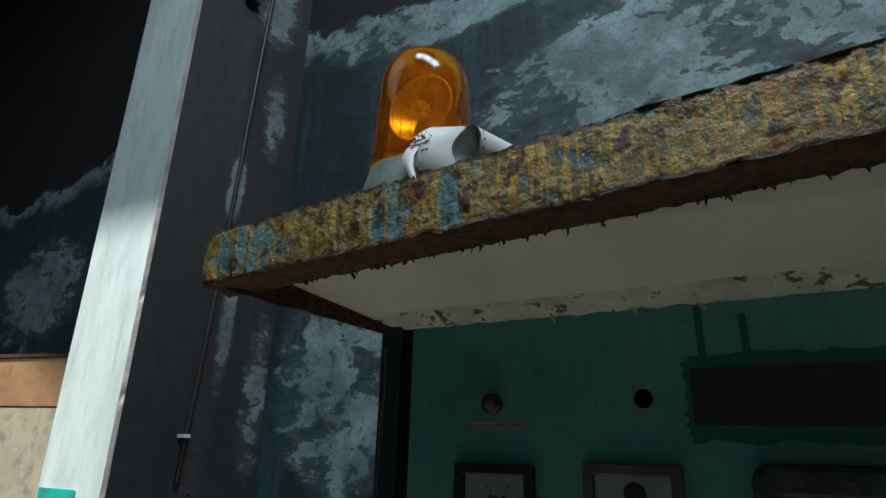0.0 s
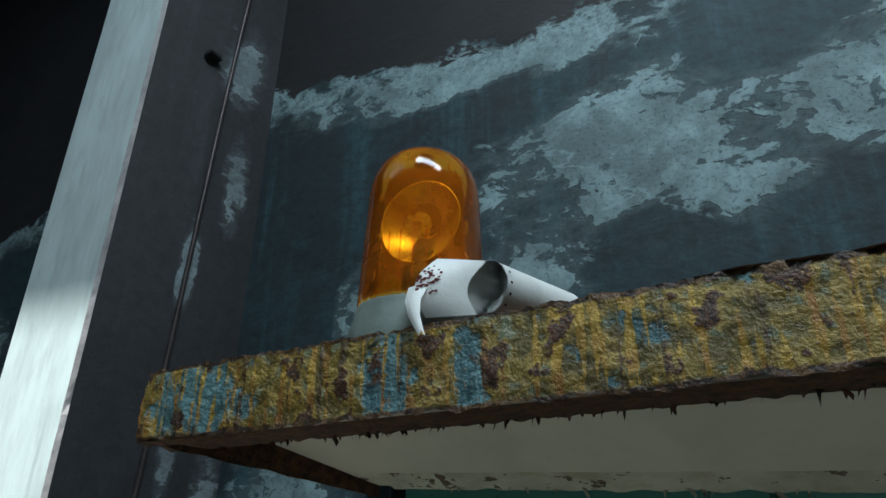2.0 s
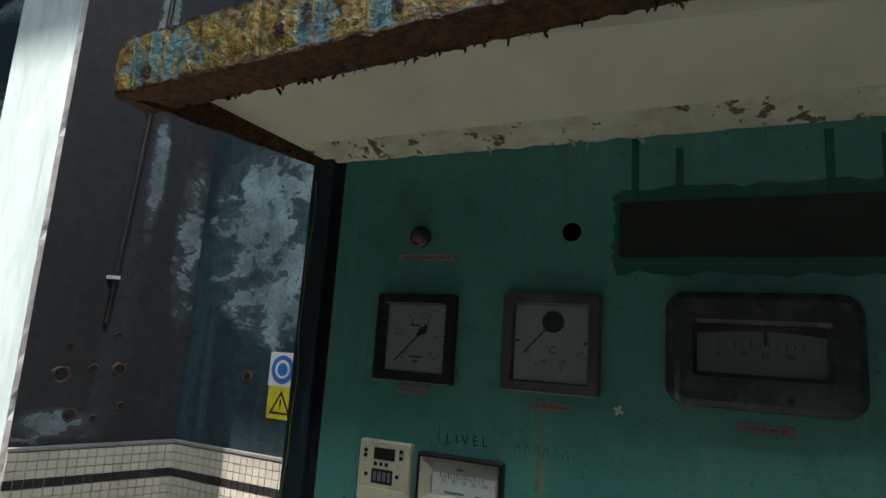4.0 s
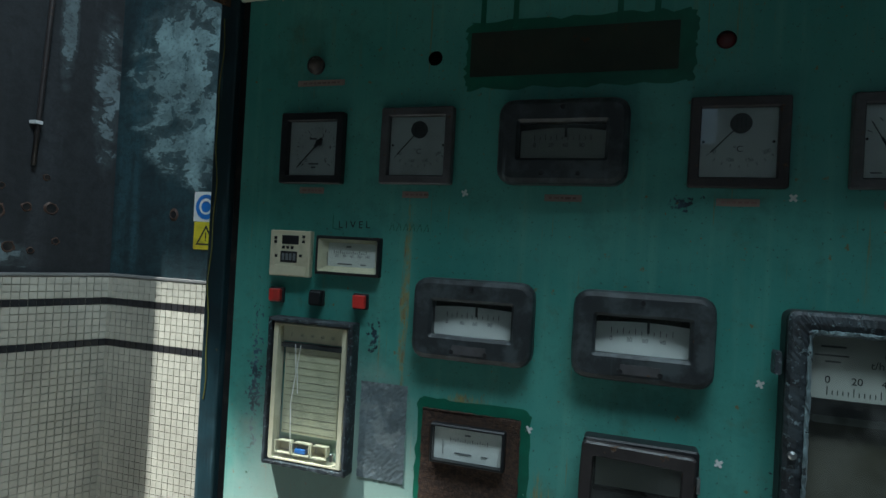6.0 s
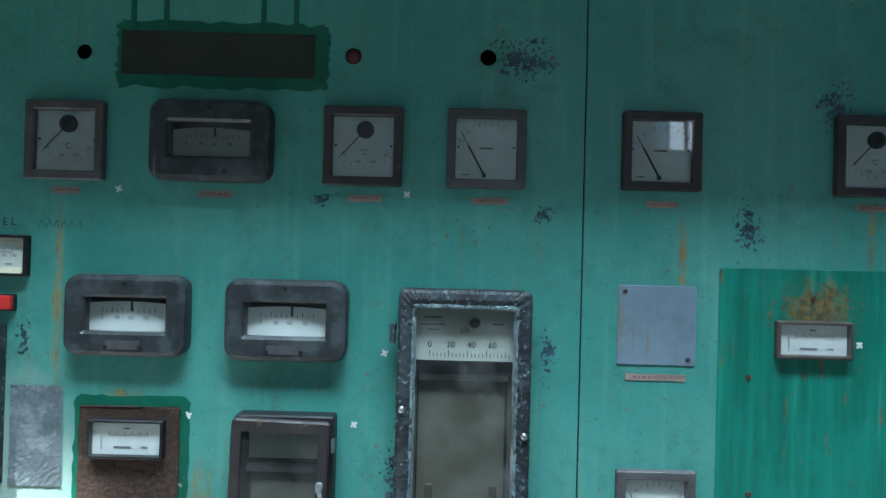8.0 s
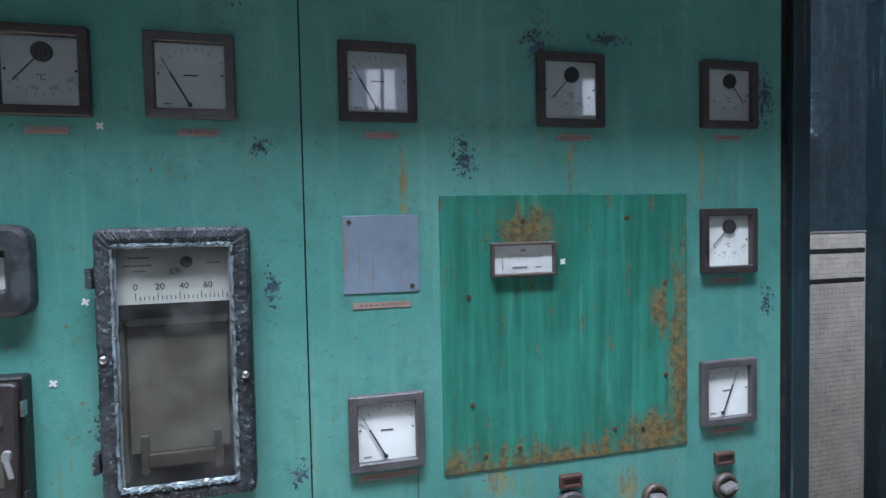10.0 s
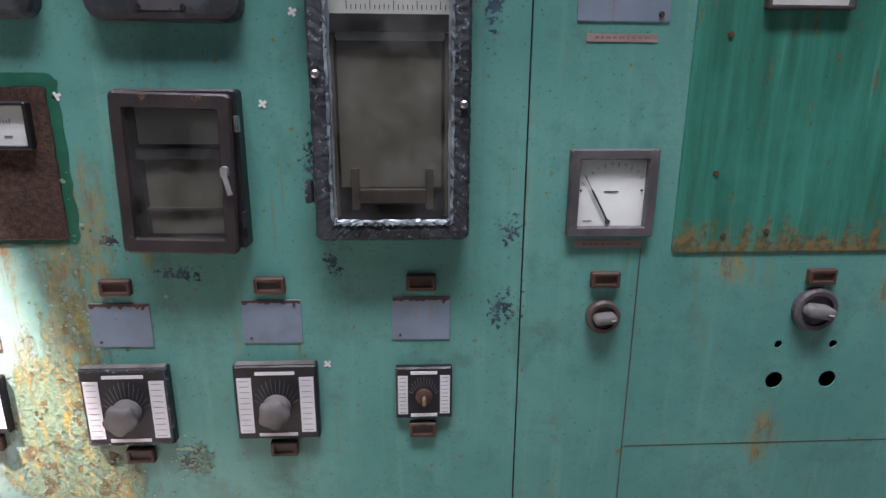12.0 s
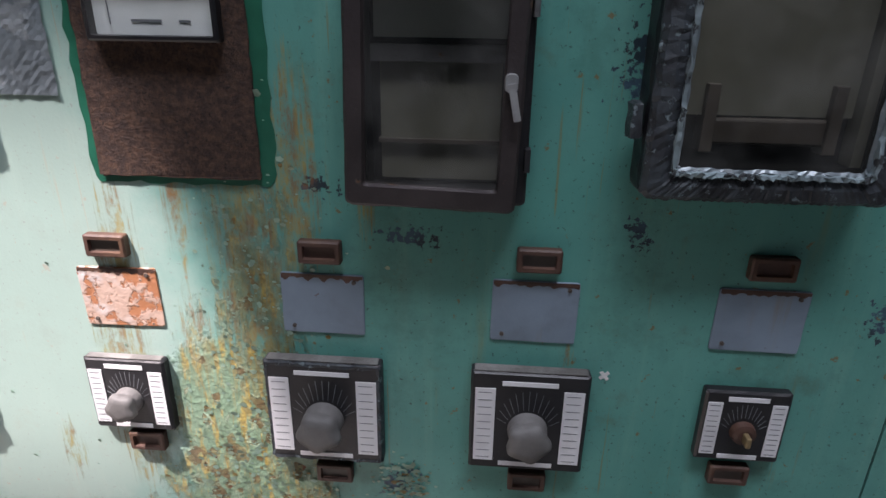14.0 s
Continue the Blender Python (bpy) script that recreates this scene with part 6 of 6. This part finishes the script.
# ribs round the lower part of the dome
bm = bmesh.new()
for i in range(30):
    a = 2 * math.pi * i / 30
    c, s_ = math.cos(a), math.sin(a)
    q = [bm.verts.new((rr_ * c - o * s_, rr_ * s_ + o * c, z)) for rr_, o, z in ((0.0865, -0.0012, 0.09), (0.0865, 0.0012, 0.09), (0.0835, 0.0012, 0.165), (0.0835, -0.0012, 0.165))]
    bm.faces.new(q)
part("lens_ribs", bm, AMBER, d)
# reflector bowl facing the camera's side, with the bulb
bm = bmesh.new()
rows = []
for i in range(9):
    r = 0.064 * i / 8
    dep = 0.038 * (1 - (i / 8) ** 2)
    rows.append([(r * math.cos(a), dep - 0.012, 0.208 + r * math.sin(a)) for a in [2 * math.pi * k / 28 for k in range(28)]])
part("reflector", loft(rows[1:]), BULB_REFLECTOR, be, "golden reflector bowl", smooth=True)
part("reflector_rim", loft([[(r * math.cos(a), -0.012 + o, 0.208 + r * math.sin(a)) for a in [2 * math.pi * k / 36 for k in range(36)]] for r, o in ((0.064, 0.002), (0.066, 0.0), (0.066, -0.003), (0.064, -0.003))], closed=True), BULB_REFLECTOR, be, smooth=True)
part("bulb", turned([(0.004, 0.190), (0.010, 0.196), (0.0125, 0.208), (0.010, 0.220), (0.004, 0.226)], 16), BULB_REFLECTOR, be, smooth=True)
bm = bmesh.new()
for i in range(8):
    a = 2 * math.pi * i / 8
    bar(bm, 0.010 * math.cos(a), 0.200 + 0.010 * math.sin(a), 0.020 * math.cos(a), 0.200 + 0.020 * math.sin(a), 0.009, -0.016, 0.004)
part("lamp_vane", bm, BULB_REFLECTOR, be)
part("motor_block", turned([(0.030, 0.084), (0.030, 0.135), (0.016, 0.138), (0.016, 0.172), (0.012, 0.180)], 20), KNOB_DARK, be, "dark motor block")

# rolled sheet with a loose flap
ro = thing("rolled_sheet", 0.317, -0.230, 2.264, "rolled white perforated sheet beside the beacon", "paper roll")
random.seed(71)
bm = bmesh.new()
turns, steps, L = 8.2, 300, 0.17
rows = []
for i in range(steps + 1):
    a = 2 * math.pi * turns * i / steps + 2.2
    r = 0.0120 + 0.0240 * i / steps
    rows.append([bm.verts.new((r * math.cos(a), -L / 2 + L * j / 6 + (0.018 * (1 - i / steps) if j == 0 else 0), r * math.sin(a))) for j in range(7)])
for a, b in zip(rows, rows[1:]):
    for j in range(6):
        bm.faces.new((a[j], b[j], b[j + 1], a[j + 1]))
TUBE = pose(0.024, 0.081, 0, 0, 0, -19)
rp = part("sheet", bm, PAPER, ro, "rolled white sheet", smooth=True)
rp.matrix_basis = TUBE
bm = bmesh.new()
for i in range(16):
    a = 2 * math.pi * i / 16
    c, s_ = math.cos(a), math.sin(a)
    p0 = TUBE @ Vector((0.0368 * c, -L / 2 + 0.006, 0.0368 * s_))
    ax, tg = TUBE.to_3x3() @ Vector((0, 0.0018, 0)), TUBE.to_3x3() @ Vector((-0.0018 * s_, 0, 0.0018 * c))
    bm.faces.new([bm.verts.new(q) for q in (p0 - ax - tg, p0 + ax - tg, p0 + ax + tg, p0 - ax + tg)])
part("perforation", bm, BLACK_GAP, ro)
# the outer wrap, standing off to one side, and its torn tongue
wide = [Vector(q) for q in ((-0.066, -0.006, 0.046), (-0.001, 0.003, 0.036), (-0.014, 0.000, -0.033), (-0.074, -0.020, -0.036))]


def wrap_at(i, j):
    p = wide[0].lerp(wide[1], i).lerp(wide[3].lerp(wide[2], i), j)
    return p + Vector((-math.sin(math.pi * j) * (0.012 * (1 - i) + 0.017 * i), -0.022 * math.sin(math.pi * j) * (1 - 0.7 * i), 0))


bm = bmesh.new()
vv = [[bm.verts.new(wrap_at(i / 7, j / 10)) for j in range(11)] for i in range(8)]
for i in range(7):
    for j in range(10):
        bm.faces.new((vv[i][j], vv[i + 1][j], vv[i + 1][j + 1], vv[i][j + 1]))
part("outer_wrap", bm, PAPER, ro, "white outer wrap", smooth=True)
bm = bmesh.new()
prof = [(-0.096, -0.026, 0.004), (-0.093, -0.040, -0.018), (-0.084, -0.047, -0.040), (-0.070, -0.048, -0.060)]
rows = [[bm.verts.new((x + (0.028 - 0.006 * i) * k / 3, y - 0.004 * math.sin(math.pi * k / 3), z - (0.006 if k % 2 else 0) * (i == 3))) for k in range(4)] for i, (x, y, z) in enumerate(prof)]
for a, b in zip(rows, rows[1:]):
    for k in range(3):
        bm.faces.new((a[k], b[k], b[k + 1], a[k + 1]))
part("flap", bm, PAPER, ro, "torn hanging tongue", smooth=True)
bm = bmesh.new()
for _ in range(60):
    i, j = random.uniform(0.03, 0.46), min(0.95, max(0.05, random.gauss(0.42, 0.13)))
    p, s_ = wrap_at(i, j) + Vector((-0.0006, -0.0016, 0)), random.uniform(0.0010, 0.0036)
    bm.faces.new([bm.verts.new((p.x + s_ * math.cos(a), p.y, p.z + s_ * 0.6 * math.sin(a))) for a in (0.3, 1.4, 2.5, 3.9, 5.2)])
tagged(part("red_fleck", bm, DARK_RED, ro, "dark red flecks"), kind="stuff")

# ---- mosaic tiles ----
PITCH, TOP = 0.0215, 1.40
tile_bm = cube(-PITCH / 2 + 0.0008, PITCH / 2 - 0.0008, -0.004, 0.0, -PITCH / 2 + 0.0008, PITCH / 2 - 0.0008, bevel=0.0)
tile_me = bpy.data.meshes.new("tile")
for v_ in tile_bm.verts:
    if v_.co.y < -0.003:
        v_.co.x *= 0.97
        v_.co.z *= 0.97
bmesh.ops.recalc_face_normals(tile_bm, faces=tile_bm.faces)
tile_bm.to_mesh(tile_me)
tile_bm.free()
tile_me.materials.append(TILE_MAT)
dark_me = tile_me.copy()
dark_me.materials.clear()
dark_me.materials.append(TILE_DARK)
DARK_ROWS = (3, 9)


def mosaic(name, origin, angle, width, bottom, label, near=None):
    """A tiled wainscot; the tiles of the nearest stretch are parts, the rest one joined mesh for each glaze."""
    base = setting(new(name), label, "wall tiles")
    base.matrix_basis = pose(origin[0], origin[1], 0, 0, 0, angle)
    part("grout_bed", cube(0, width, -0.004, 0.0, bottom, TOP + 0.002), GROUT, base)
    part("top_ledge", cube(0, width, -0.010, 0.0, TOP + 0.002, TOP + 0.012, bevel=0.002), CONCRETE, base)
    cols, rows_ = int(width / PITCH), int((TOP - bottom) / PITCH)
    rest = {False: ([], []), True: ([], [])}
    made = 0
    for r in range(rows_):
        for c in range(cols):
            x, z, dk = (c + 0.5) * PITCH, TOP - (r + 0.5) * PITCH, r in DARK_ROWS
            x, z = x + random.uniform(-0.0004, 0.0004), z + random.uniform(-0.0004, 0.0004)
            y = -0.004 - random.uniform(0, 0.0006)
            if near and near[0] <= x <= near[1] and z >= near[2] and made < 300:
                t = new("tile", dark_me if dk else tile_me)
                t.parent, t.location = base, (x, y, z)
                made += 1
            else:
                vs, fs = rest[dk]
                k = len(vs)
                vs += [(v.co.x + x, v.co.y + y, v.co.z + z) for v in tile_me.vertices]
                fs += [tuple(i + k for i in p.vertices) for p in tile_me.polygons]
    for dk, (vs, fs) in rest.items():
        if vs:
            me = bpy.data.meshes.new("tile_rest")
            me.from_pydata(vs, [], fs)
            me.materials.append(TILE_DARK if dk else TILE_MAT)
            tagged(new("tile_rest", me), "black mosaic tiles" if dk else "beige mosaic tiles", kind="stuff").parent = base
    return base


random.seed(81)
mosaic("wainscot_back", (PC, YW), 0, 0.72, 0.0, "beige mosaic wainscot with two black rows, partly sunlit", (0.20, 0.52, 0.95))
mosaic("wainscot_pier", (PX, PY, 0), SIDE_ANGLE, SIDE.length, 0.0, "beige mosaic wainscot on the pier's side")
mosaic("wainscot_end", (2.56, YR), 0, 1.32, GROUND + 0.14, "pale mosaic wainscot with two black rows beyond the cabinet")
setting(part("baseboard", cube(2.56, 3.88, YR - 0.012, YR, GROUND, GROUND + 0.14), TILE_DARK), "black tiled skirting at the wall's foot", "skirting")

# dark steel door frame beyond the cabinet
dr = setting(new("door_1"), "dark blue steel door standing beyond the cabinet", "door")
dr.location = (3.88, YR - 0.06, GROUND)
part("jamb", cube(0, 0.07, -0.02, 0.06, 0.001, 2.4, bevel=0.004), POST, dr)
part("leaf", cube(0.07, 0.85, 0.0, 0.05, 0.01, 2.3, bevel=0.004), BLACK, dr, "near-black door leaf")
for z in (0.35, 0.95, 1.55):
    part("rail", cube(0.075, 0.83, -0.018, 0.0, z, z + 0.05, bevel=0.003), POST, dr)
part("hinge", cube(0.058, 0.078, -0.032, -0.018, 0.85, 0.95, bevel=0.003), METAL, dr)
